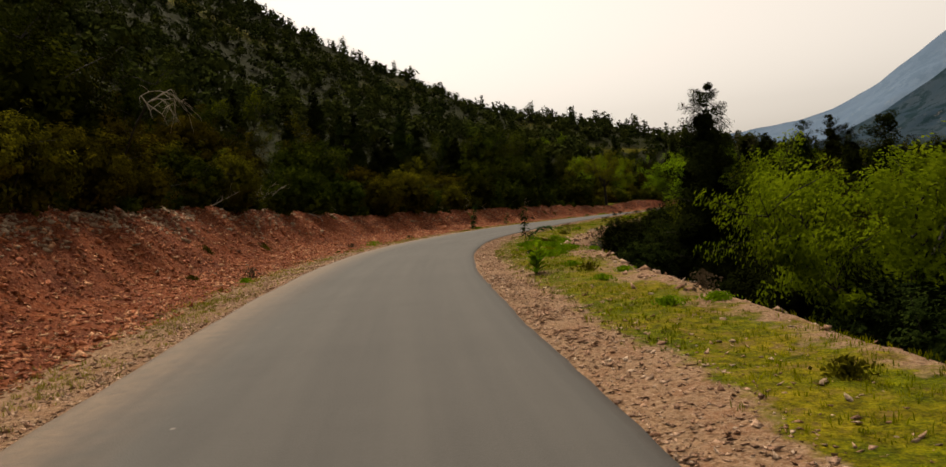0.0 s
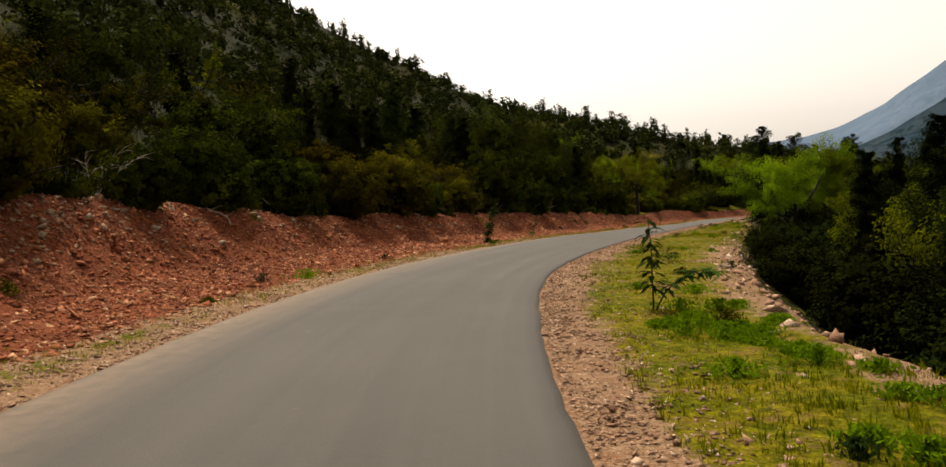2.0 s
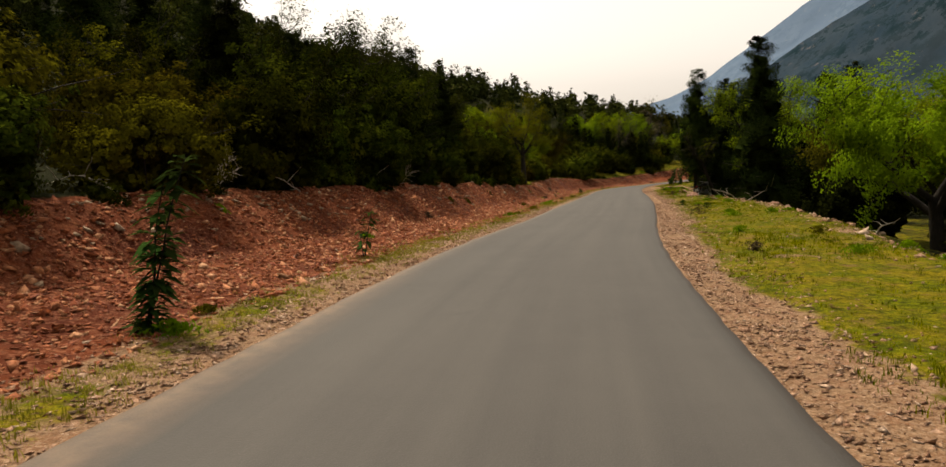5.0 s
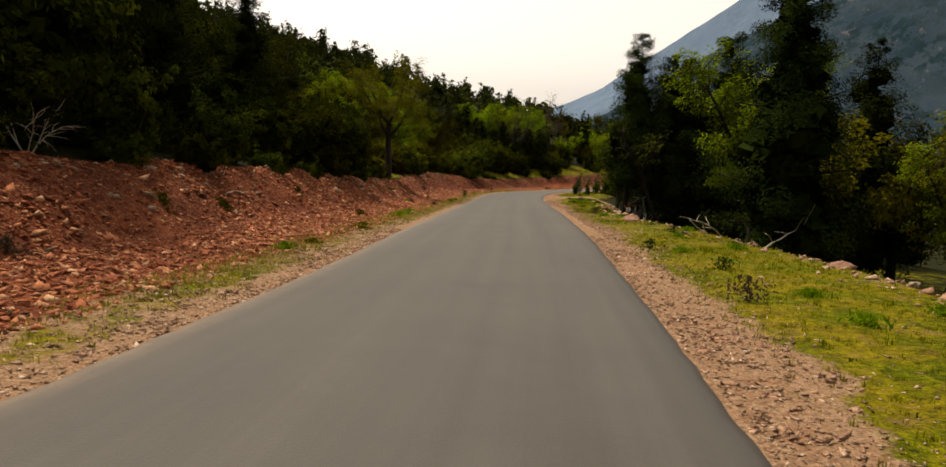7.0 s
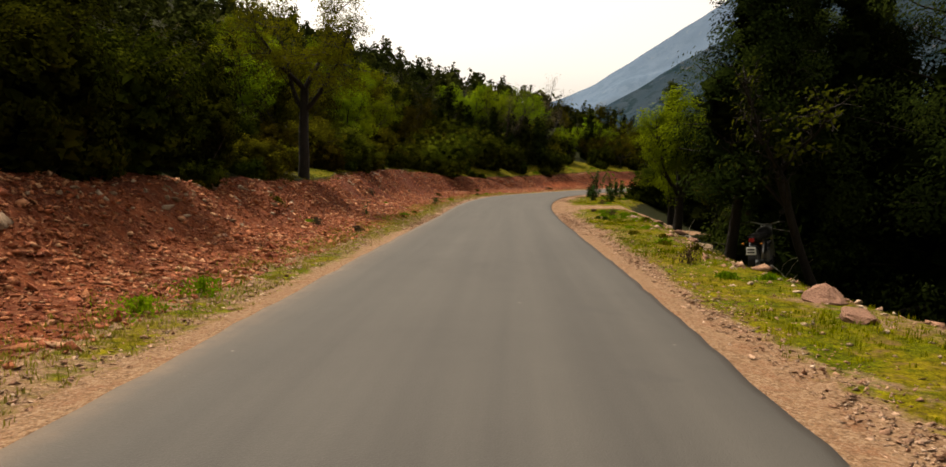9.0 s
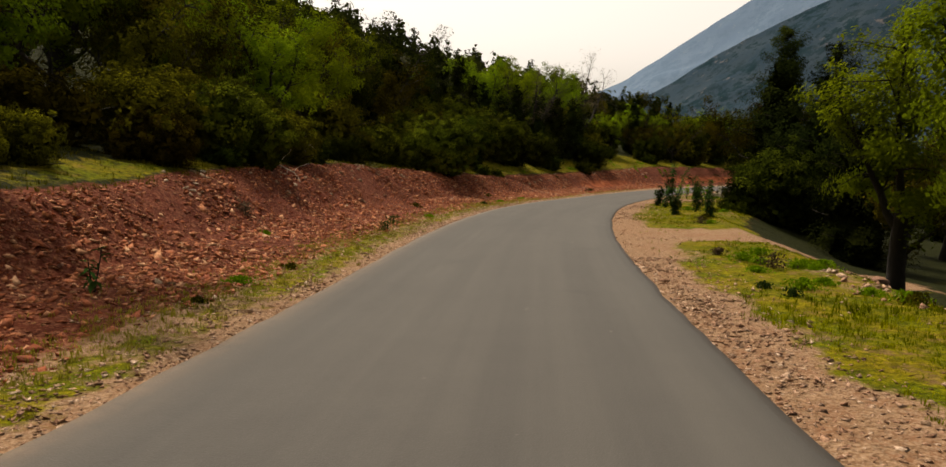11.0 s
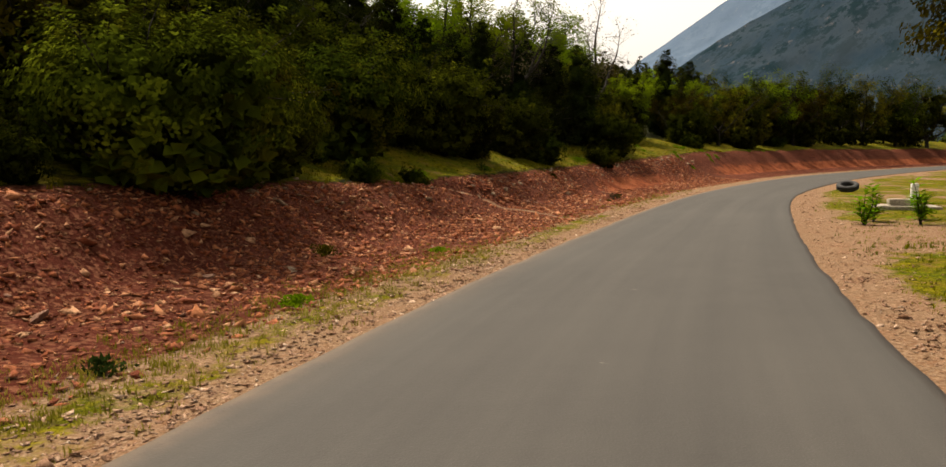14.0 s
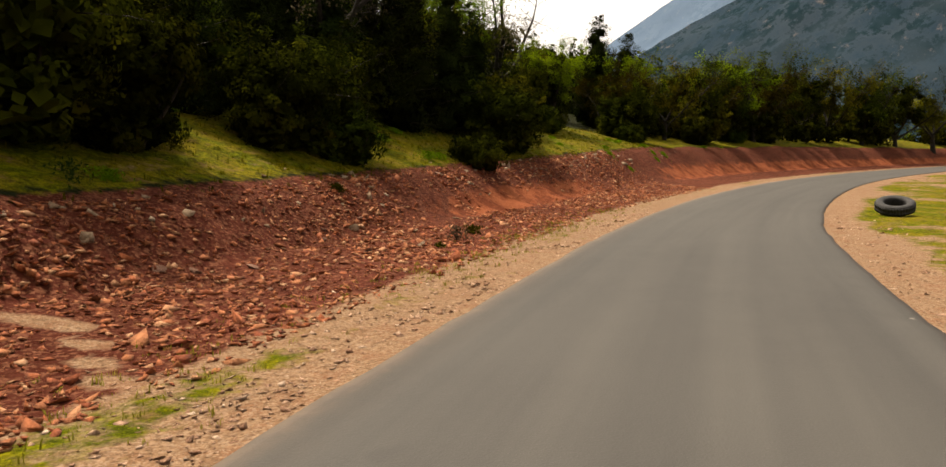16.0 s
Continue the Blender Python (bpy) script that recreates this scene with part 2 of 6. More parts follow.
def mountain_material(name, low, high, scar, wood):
    """Slopes with the haze mixed into every colour: broad woods and clearings, small tree clumps, pale scars of rock.
    """
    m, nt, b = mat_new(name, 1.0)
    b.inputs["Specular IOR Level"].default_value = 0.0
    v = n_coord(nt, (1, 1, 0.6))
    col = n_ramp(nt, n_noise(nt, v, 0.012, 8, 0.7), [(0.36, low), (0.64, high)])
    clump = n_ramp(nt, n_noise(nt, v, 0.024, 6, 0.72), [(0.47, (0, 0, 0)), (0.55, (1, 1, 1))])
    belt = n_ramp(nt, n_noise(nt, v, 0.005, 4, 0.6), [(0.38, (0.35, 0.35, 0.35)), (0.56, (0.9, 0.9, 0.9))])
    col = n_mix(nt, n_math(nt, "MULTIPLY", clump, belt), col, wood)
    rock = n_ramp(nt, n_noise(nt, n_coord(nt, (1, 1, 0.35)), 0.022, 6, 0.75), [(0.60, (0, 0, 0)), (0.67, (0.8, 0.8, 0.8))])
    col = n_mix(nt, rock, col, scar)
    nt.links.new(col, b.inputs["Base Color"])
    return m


ASPHALT = asphalt_material()
GROUND = ground_material()
RUBBLE = stone_material("red_rubble", [(0.0, (0.19, 0.043, 0.015)), (0.4, (0.31, 0.090, 0.032)), (0.8, (0.41, 0.160, 0.068)), (1.0, (0.54, 0.31, 0.17))])
PEBBLE = stone_material("tan_gravel", [(0.0, (0.24, 0.125, 0.075)), (0.45, (0.36, 0.205, 0.128)), (0.82, (0.48, 0.315, 0.21)), (1.0, (0.62, 0.47, 0.35))])
ROCK = stone_material("pale_rock", [(0.0, (0.24, 0.155, 0.095)), (0.5, (0.30, 0.21, 0.135)), (1.0, (0.36, 0.275, 0.19))])
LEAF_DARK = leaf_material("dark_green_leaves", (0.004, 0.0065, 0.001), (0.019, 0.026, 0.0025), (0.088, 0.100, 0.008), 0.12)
LEAF_GREEN = leaf_material("mid_green_leaves", (0.010, 0.0145, 0.0016), (0.044, 0.056, 0.0045), (0.150, 0.165, 0.012), 0.16)
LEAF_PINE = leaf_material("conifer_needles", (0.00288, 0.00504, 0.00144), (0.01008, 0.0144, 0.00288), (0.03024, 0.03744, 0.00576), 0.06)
LEAF_OLIVE = leaf_material("olive_brown_leaves", (0.0102, 0.00935, 0.00085), (0.0425, 0.0382, 0.0034), (0.145, 0.123, 0.0085), 0.16)
LEAF_FAR = leaf_material("far_evergreen_leaves", (0.008, 0.0125, 0.004), (0.020, 0.028, 0.0075), (0.046, 0.055, 0.012), 0.06, (0.042, 0.048, 0.009))
LEAF_LIGHT = leaf_material("spring_green_leaves", (0.045, 0.072, 0.004), (0.11, 0.155, 0.006), (0.20, 0.25, 0.012), 0.45)
LEAF_YELLOW = leaf_material("yellow_green_leaves", (0.055, 0.064, 0.004), (0.135, 0.155, 0.008), (0.22, 0.24, 0.014), 0.45)
LEAF_VIVID = leaf_material("vivid_green_weeds", (0.050, 0.105, 0.004), (0.105, 0.19, 0.006), (0.18, 0.27, 0.01), 0.4)
LEAF_SAPLING = leaf_material("broad_green_leaves", (0.01476, 0.0369, 0.0082), (0.0287, 0.0615, 0.01312), (0.0615, 0.0984, 0.0205), 0.3)
LEAF_DRY = leaf_material("dry_leaves", (0.0574, 0.0451, 0.0246), (0.0984, 0.0738, 0.041), (0.164, 0.1312, 0.082))
GRASS_STRAW = leaf_material("straw_grass_blades", (0.06, 0.056, 0.005), (0.18, 0.155, 0.018), (0.34, 0.285, 0.06), 0.3)
GRASS = leaf_material("grass_blades", (0.020, 0.028, 0.0006), (0.100, 0.106, 0.001), (0.27, 0.24, 0.004), 0.3)
BARK = bark_material("dark_bark", (0.0080, 0.0062, 0.0044), (0.024, 0.0185, 0.013))
BARK_PALE = bark_material("weathered_wood", (0.20, 0.17, 0.13), (0.42, 0.37, 0.30))

# ---- mesh tools ----


def mesh_np(name, verts, faces, material, smooth=False):
    """A mesh from arrays: faces is n x 3 or n x 4."""
    verts, faces = np.asarray(verts, np.float32), np.asarray(faces, np.int32)
    k = faces.shape[1]
    me = bpy.data.meshes.new(name)
    me.vertices.add(len(verts))
    me.vertices.foreach_set("co", verts.ravel())
    me.loops.add(faces.size)
    me.loops.foreach_set("vertex_index", faces.ravel())
    me.polygons.add(len(faces))
    me.polygons.foreach_set("loop_start", np.arange(0, faces.size, k, dtype=np.int32))
    me.update(calc_edges=True)
    me.materials.append(material)
    if smooth:
        me.polygons.foreach_set("use_smooth", np.ones(len(faces), bool))
    me.validate()
    return me


def part_np(name, me, parent=None, label=""):
    ob = new(name, me)
    ob.parent = parent
    return tagged(ob, label)


def part(name, bm, material, parent, label=""):
    me = bpy.data.meshes.new(name)
    bm.to_mesh(me)
    bm.free()
    me.materials.append(material)
    ob = new(name, me)
    ob.parent = parent
    return tagged(ob, label)


def hash2(ix, iy, seed):
    h = (ix * 374761393 + iy * 668265263 + seed * 1442695041) & 0xFFFFFFFF
    h = ((h ^ (h >> 13)) * 1274126177) & 0xFFFFFFFF
    return ((h ^ (h >> 16)) & 0xFFFF) / 65535.0


def vnoise(x, y, size, seed=0, octaves=3):
    """Smooth noise from -1 to 1 on arrays; size in metres of the largest swell."""
    out, amp, total = 0.0, 1.0, 0.0
    for o in range(octaves):
        px, py = np.asarray(x) / size + 1000.0, np.asarray(y) / size + 1000.0
        ix, iy = np.floor(px).astype(np.int64), np.floor(py).astype(np.int64)
        fx, fy = px - ix, py - iy
        fx, fy = fx * fx * (3 - 2 * fx), fy * fy * (3 - 2 * fy)
        a, b = hash2(ix, iy, seed + o), hash2(ix + 1, iy, seed + o)
        c, d = hash2(ix, iy + 1, seed + o), hash2(ix + 1, iy + 1, seed + o)
        out = out + amp * ((a * (1 - fx) + b * fx) * (1 - fy) + (c * (1 - fx) + d * fx) * fy)
        total, amp, size = total + amp, amp * 0.5, size * 0.5
    return 2 * out / total - 1


# ---- the road's line: one row about every 6.7 m ----
ROAD_XY = [(0.07, -6.95), (-0.67, -0.06), (-1.32, 6.61), (-1.79, 13.27), (-1.86, 20.12), (-1.16, 27.19), (0.67, 34.06), (2.96, 40.56), (5.42, 46.90), (8.35, 53.20), (11.18, 59.72), (13.96, 66.31), (16.70, 72.85), (19.45, 79.37), (22.26, 85.86), (25.45, 91.87), (29.13, 97.38), (33.15, 102.59), (37.43, 107.86), (41.96, 113.02), (47.05, 117.85), (52.48, 122.33), (58.15, 126.50), (64.07, 130.38), (70.13, 133.97)]
ROAD_Z = [-0.03, 0.03, 0.12, 0.2, 0.2, 0.17, 0.12, 0.06, -0.03, -0.13, -0.21, -0.36, -0.51, -0.64, -0.69, -0.73, -0.81, -0.92, -0.99, -1.08, -1.1, -1.09, -1.08, -1.09, -1.09]
ROAD_HALF = [1.76, 1.77, 1.76, 1.70, 1.76, 1.76, 1.77, 1.72, 1.72, 1.69, 1.80, 1.83, 1.84, 1.73, 1.71, 1.73, 1.64, 1.62, 1.62, 1.60, 1.66, 1.67, 1.66, 1.65, 1.66]
ROAD_FALL = [0.01, 0.005, -0.003, -0.015, -0.024, -0.029, -0.035, -0.037, -0.027, -0.007, 0.005, 0.013, 0.017, 0.021, 0.024, 0.027, 0.03, 0.035, 0.03, 0.015, 0.003, -0.003, -0.005, -0.006, -0.007]
_xy = [np.array(p) for p in ROAD_XY]
_first = (_xy[0] - _xy[1])
_back = [_xy[0] + _first * k for k in (4, 3, 2, 1)]
_fore, _h, _p = [], math.atan2(_xy[-1][0] - _xy[-2][0], _xy[-1][1] - _xy[-2][1]), _xy[-1]
for _k in range(14):
    _h += radians(1.6)
    _p = _p + 6.9 * np.array([math.sin(_h), math.cos(_h)])
    _fore.append(_p)
_knots = np.array(_back + _xy + _fore)
_kz = np.array([ROAD_Z[0]] * 4 + ROAD_Z + [ROAD_Z[-1]] * 14)
_kh = np.array([ROAD_HALF[0]] * 4 + ROAD_HALF + [1.8] * 14)
_kc = np.array([ROAD_FALL[0]] * 4 + ROAD_FALL + [0.0] * 14)
KU = np.arange(-5, -5 + len(_knots), 1.0)            # station numbers: -5 .. 37
SU = np.arange(-5, KU[-1], 0.04)


def glide(values):
    k = np.exp(-0.5 * (np.arange(-18, 19) / 9.0) ** 2)
    return np.convolve(np.pad(np.interp(SU, KU, values), 18, mode="reflect", reflect_type="odd"), k / k.sum(), "valid")


CX, CY, CZ, HALF, FALL = glide(_knots[:, 0]), glide(_knots[:, 1]), glide(_kz), glide(_kh), glide(_kc)
_tx, _ty = np.gradient(CX), np.gradient(CY)
_n = np.hypot(_tx, _ty)
NX, NY = _ty / _n, -_tx / _n                          # to the right of the road


def at(u, off):
    """World x, y of a station number and a distance to the right of the road's middle."""
    i = np.clip((np.asarray(u) + 5) / 0.04, 0, len(SU) - 1.001)
    j = i.astype(int)
    f = i - j
    x, y, nx, ny = (a[j] * (1 - f) + a[j + 1] * f for a in (CX, CY, NX, NY))
    return x + nx * off, y + ny * off


def road_coords(x, y):
    """Station number and distance to the right for world points."""
    x, y = np.asarray(x, float).ravel(), np.asarray(y, float).ravel()
    j = np.empty(len(x), int)
    for s in range(0, len(x), 4000):
        j[s:s + 4000] = ((x[s:s + 4000, None] - CX[None, ::4]) ** 2 + (y[s:s + 4000, None] - CY[None, ::4]) ** 2).argmin(1) * 4
    j = np.clip(j, 3, len(SU) - 4)
    near = j[:, None] + np.arange(-3, 4)[None]
    j = near[np.arange(len(j)), ((x[:, None] - CX[near]) ** 2 + (y[:, None] - CY[near]) ** 2).argmin(1)]
    off = (x - CX[j]) * NX[j] + (y - CY[j]) * NY[j]
    far = np.hypot(x - CX[j], y - CY[j])
    return SU[j], np.where(off < 0, -far, far)


# the cut bank on the hill side, and the verge on the valley side
def foot_at(u):
    return np.interp(u, [-5, 2, 3.5, 4.5, 5.5, 7, 8.5, 10, 12, 14, 16, 18, 40], [-4.1, -4.1, -4.3, -4.5, -4.75, -4.7, -4.3, -4.1, -4.2, -4.5, -4.5, -4.6, -4.6])


def top_height(u):
    return np.interp(u, [-5, 0, 2, 3, 4, 4.6, 5.1, 6, 7.2, 8, 9, 10.3, 11.3, 12, 12.6, 13.2, 14.3, 15, 16, 17, 18, 19, 21, 40],
                     [1.85, 1.85, 1.8, 1.72, 1.55, 1.3, 1.12, 1.05, 1.05, 1.12, 1.12, 1.04, 0.95, 0.82, 0.95, 1.12, 1.1, 0.98, 0.82, 0.8, 0.9, 1.05, 1.4, 1.7])


def top_at(u):
    return foot_at(u) - 0.2 - 1.1 * top_height(u)


def verge_at(u):
    return np.interp(u, [-5, 0, 1.5, 3.5, 4.4, 7.5, 8.8, 10, 10.6, 11.2, 12, 14, 15, 16.5, 20, 40], [4.2, 4.0, 4.1, 4.7, 5.3, 5.4, 5.1, 4.1, 3.75, 3.85, 4.4, 4.4, 5.5, 8.0, 10, 8])


def trail_at(off):
    """Station number of the trodden path that climbs the bank and turns back along its top."""
    return np.interp(off, [-6.4, -5.8, -5.56, -5.09, -4.04, -2.56], [15.95, 16.25, 16.4, 16.56, 16.6, 16.44])


def crest_fall(x, y):
    return 0.9 * np.maximum(0.0, y - (188.0 - 0.0035 * np.maximum(x, 0) ** 1.9))


def height(x, y, u=None, off=None):
    """The ground's height at world points."""
    shape = np.shape(x)
    x, y = np.asarray(x, float).ravel(), np.asarray(y, float).ravel()
    if u is None:
        u, off = road_coords(x, y)
    u, off = np.ravel(u), np.ravel(off)
    zr, half, fall = np.interp(u, SU, CZ), np.interp(u, SU, HALF), np.interp(u, SU, FALL)
    z = zr + fall * np.clip(off, -4, 5) - 0.03 * (np.abs(off) > half)
    foot, top, th, verge = foot_at(u), top_at(u), top_height(u), verge_at(u)
    wob = vnoise(x, y, 2.6, 3) * np.interp(u, [10.5, 12, 15, 17], [1.0, 0.5, 0.5, 0.25])
    th = th * (1 + 0.08 * vnoise(u * 6.7, 0 * u, 4.2, 4, 4))
    # hill side
    apron = np.clip((-2.5 - off) / np.maximum(-2.5 - foot, 0.1), 0, 1)
    rise = np.clip((foot - off + 0.25 * wob) / (foot - top), 0, 1)
    z += 0.16 * apron ** 2 + (th - 0.16) * (rise * rise * (3 - 2 * rise) * 0.4 + rise * 0.6)
    z -= 0.40 * np.exp(-((u - trail_at(off) - 0.02) / 0.09) ** 2) * rise * (1 - 0.55 * rise)
    d = np.maximum(top - off, 0)
    z += np.interp(u, [14.5, 16, 19, 21], [0, 0.15, 0.15, 0]) * np.minimum(d, 3) + 0.2 * np.minimum(d, 15) + 0.36 * np.maximum(d - 15, 0) + np.minimum(d, 40) * 0.03 * vnoise(x, y, 11, 5)
    z += 0.0028 * np.maximum(10 - x, 0) * np.maximum(d - 8, 0)
    hill = np.clip(d / 20, 0, 1)
    z -= hill * np.minimum(crest_fall(x, y), 120)
    # valley side
    e = np.maximum(off - verge + 0.35 * wob, 0)
    z -= np.interp(u, [6.2, 7.4], [0.75, 0.34]) * np.minimum(e, 3.2) + 0.10 * np.clip(e - 3.2, 0, 20)
    z += np.where(e > 3, 0.35 * vnoise(x, y, 9, 8), 0)
    # small roughness, none on the roadbed
    rough = np.clip((np.abs(off) - half) / 0.6, 0, 1)
    z += rough * (0.035 * vnoise(x, y, 0.7, 11) + 0.02 * vnoise(x, y, 0.25, 12))
    z += np.clip(rise * 4, 0, 1) * np.clip(1 - d / 3, 0, 1) * (0.12 * np.interp(u, [10.5, 12, 14.5, 16.5], [1.0, 0.75, 0.75, 0.45]) * vnoise(x, y, 0.9, 14, 4) + 0.07 * np.interp(u, [10.5, 12, 15, 17], [1.0, 0.5, 0.5, 0.3]) * vnoise(x, y, 2.4, 15, 2))
    return z.reshape(shape)


def spot(u, off):
    x, y = at(u, off)
    return float(x), float(y), float(height(np.array([x]), np.array([y]))[0])


def grid_faces(rows, cols):
    a = np.arange(rows * cols).reshape(rows, cols)
    return np.stack([a[:-1, :-1], a[:-1, 1:], a[1:, 1:], a[1:, :-1]], -1).reshape(-1, 4)


def colour_layer(me, name, values):
    layer = me.color_attributes.new(name, "FLOAT_COLOR", "POINT")
    layer.data.foreach_set("color", np.asarray(values, np.float32).ravel())


def clay_at(u, off):
    """Smooth orange clay, where the cut has slipped bare."""
    low = off - foot_at(u)
    a = np.clip(1.4 - np.abs(u - 18.55) / 0.7, 0, 1) * np.clip(1.5 - np.abs(low + 0.15) / 0.45, 0, 1)
    b = np.clip((u - 19.8) / 0.8, 0, 1) * np.clip(1.5 - np.abs(low + 0.3) / 0.5, 0, 1) * 0.75
    return np.maximum(a, b)


def build_ground():
    u = np.concatenate([np.arange(-4.8, 0, 0.1), np.arange(0, 24, 0.036), np.arange(24, 36.5, 0.12)])
    off = np.concatenate([np.arange(-40, -12, 2.0), np.arange(-12, -8, 0.45), np.arange(-8, -2.2, 0.13), np.arange(-2.2, 2.2, 0.4), np.arange(2.2, 7, 0.16), np.arange(7, 12, 0.5), np.arange(12, 34.1, 2.0)])
    U, O = np.meshgrid(u, off, indexing="ij")
    x, y = at(U, O)
    z = height(x, y, U, O)
    me = mesh_np("ground", np.stack([x, y, z], -1).reshape(-1, 3), grid_faces(len(u), len(off)), GROUND, True)
    n1, n2 = vnoise(x, y, 3.0, 21), vnoise(x, y, 1.1, 22)
    half = np.interp(U, SU, HALF)
    foot, top, verge = foot_at(U), top_at(U), verge_at(U)
    step = lambda v, a, b: np.clip((v - a) / (b - a), 0, 1)  # noqa: E731
    # bare pull-off on the valley side
    bare = np.clip(2.2 - np.abs(U - 13.2 - 0.03 * (O - 3) + 0.07 * n2) / 0.11, 0, 1) * step(O, 1.5, 2.0) * (1 - step(O, 7.0, 9.0))
    bare = np.maximum(bare, np.clip(1.3 - np.hypot((U - 15.9) * 5.5, O - 2.6) / 2.4, 0, 1))
    lay = 0.55 * np.exp(-((U - 13.05) / 0.42) ** 2)         # the shoulder widens towards the pull-off
    gravel_r = 1 - step(O, half + 0.5 + lay + 0.35 * n1 + 0.2 * np.sin(U * 1.7), half + 1.0 + lay + 0.35 * n1)
    gravel = np.where(O > 0, np.maximum(gravel_r, 0.78 * (O < verge + 0.3)), step(O, -3.0, -2.6))
    gravel = np.maximum(gravel, bare)
    trail = trail_at(O)                                   # a trodden path that climbs the bank
    gravel = np.maximum(gravel, np.clip(1.2 - np.abs(U - trail) / 0.026, 0, 1) * (O < -2.3) * (O > -6.4))
    gravel = np.maximum(gravel, np.clip(1.1 - np.abs(O + 6.7 + 0.4 * n1) / 0.3, 0, 1) * (U > 16.3) * (U < 18.2) * 0.9)
    grass_r = step(O, half + 0.4 + lay + 0.3 * n1, half + 1.0 + lay + 0.3 * n1) * (1.02 + 0.75 * n2 - 0.35 * step(U, 15.2, 16.2)) * (1 - (0.75 - 0.45 * step(U, 5.5, 6.5)) * step(O, verge - 1.1, verge))
    strip = np.clip(1.3 - np.abs(O + 2.35 + 0.15 * n1) / 0.46, 0, 1) * (0.34 + 0.22 * n1 + 0.2 * n2 + 0.14 * step(U, 4.0, 5.5) + 0.16 * step(U, 9.0, 11.0) - 0.12 * step(U, 13.2, 14.2) - 0.22 * step(U, 16.0, 16.8))
    terrace = step(-O, -top + 0.1, -top + 0.5) * np.maximum(step(U, 14.6, 15.6), 0.8 * step(U, 11.8, 12.4) * (1 - step(-O, -top + 1.2, -top + 2.0))) * (0.8 + 0.5 * n1) * (1 - step(-O, 10.0, 12.5))
    grass = np.where(O > 0, grass_r * (1 - bare), np.maximum(strip, terrace))
    grass = np.where(O > verge + 0.6, 0.12 + 0.5 * n1 + 0.45 * step(U, 6.6, 7.4) * (1 - step(U, 11, 12)), grass)
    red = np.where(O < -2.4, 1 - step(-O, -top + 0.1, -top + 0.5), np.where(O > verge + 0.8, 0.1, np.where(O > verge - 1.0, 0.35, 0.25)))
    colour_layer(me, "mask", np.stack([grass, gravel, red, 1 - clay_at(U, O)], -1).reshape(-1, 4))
    soil = np.clip(step(U, 10.8, 12.6) + 0.35 * n1, 0, 1)    # redder, darker earth past the lone tree
    colour_layer(me, "soil", np.repeat(soil.reshape(-1, 1), 4, 1))
    tagged(new("ground", me), "red earth bank, gravel shoulders and yellow-green grassy verge", "ground", kind="structure")


def build_hillside():
    """The far ground, out to the horizon; under the near ground it lies a little lower."""
    s = np.sinh(np.linspace(-4.6, 4.6, 260))
    gx, gy = 30 + s * 75, 90 + s * 75
    x, y = np.meshgrid(gx, gy, indexing="ij")
    u, off = road_coords(x, y)
    u, off = u.reshape(x.shape), off.reshape(x.shape)
    z = height(x, y, u, off)
    inside = (off > -38) & (off < 32) & (u > -4.6) & (u < 36)
    z = np.where(inside, z - 2.5, z)
    far = np.clip((np.hypot(x - 30, y - 90) - 230) / 500, 0, 1)
    z = np.where(off > 0, z, np.clip(z, -3, 130))
    z = z * (1 - far) + far * (-6.0)
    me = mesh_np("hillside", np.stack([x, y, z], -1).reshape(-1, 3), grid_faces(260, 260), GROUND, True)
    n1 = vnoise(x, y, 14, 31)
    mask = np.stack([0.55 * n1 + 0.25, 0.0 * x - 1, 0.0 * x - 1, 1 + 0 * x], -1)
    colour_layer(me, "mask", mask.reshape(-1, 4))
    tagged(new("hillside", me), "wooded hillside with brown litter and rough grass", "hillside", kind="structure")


def build_road():
    u = np.arange(-4.8, 36.4, 0.05)
    f = np.array([-1.02, -1.0, -0.96, -0.9, -0.75, -0.5, -0.2, 0.0, 0.2, 0.5, 0.75, 0.9, 0.96, 1.0, 1.02])
    U, F = np.meshgrid(u, f, indexing="ij")
    half = np.interp(U, SU, HALF)
    x0, y0 = at(U, 0 * U)
    ragged = np.where(np.abs(F) > 0.93, 0.025 * vnoise(x0, y0, 0.9, 41) * np.sign(F) + 0.025 * vnoise(x0, y0, 0.2, 42), 0)
    off = F * half + ragged
    x, y = at(U, off)
    z = np.interp(U, SU, CZ) + np.interp(U, SU, FALL) * off + 0.012 - 0.012 * F ** 2
    z = np.where(np.abs(F) > 1.01, z - 0.16, z)
    me = mesh_np("road", np.stack([x, y, z], -1).reshape(-1, 3), grid_faces(len(u), len(f)), ASPHALT, True)
    dust = np.where(F < 0, 0.8 * np.clip((np.abs(F) - 0.86 + 0.2 * np.clip((6.5 - U) / 2, 0, 1)) / 0.16, 0, 1) ** 1.5, np.clip((np.abs(F) - 0.97) / 0.05, 0, 1) * 0.5)
    colour_layer(me, "dust", np.repeat(dust.reshape(-1, 1), 4, 1))
    colour_layer(me, "lane", np.stack([off, U * 6.7, np.clip((F - 0.94) / 0.04, 0, 1), 1 + 0 * U], -1).reshape(-1, 4))
    tagged(new("road", me), "narrow grey asphalt road with dusty worn edges", "road", kind="structure")


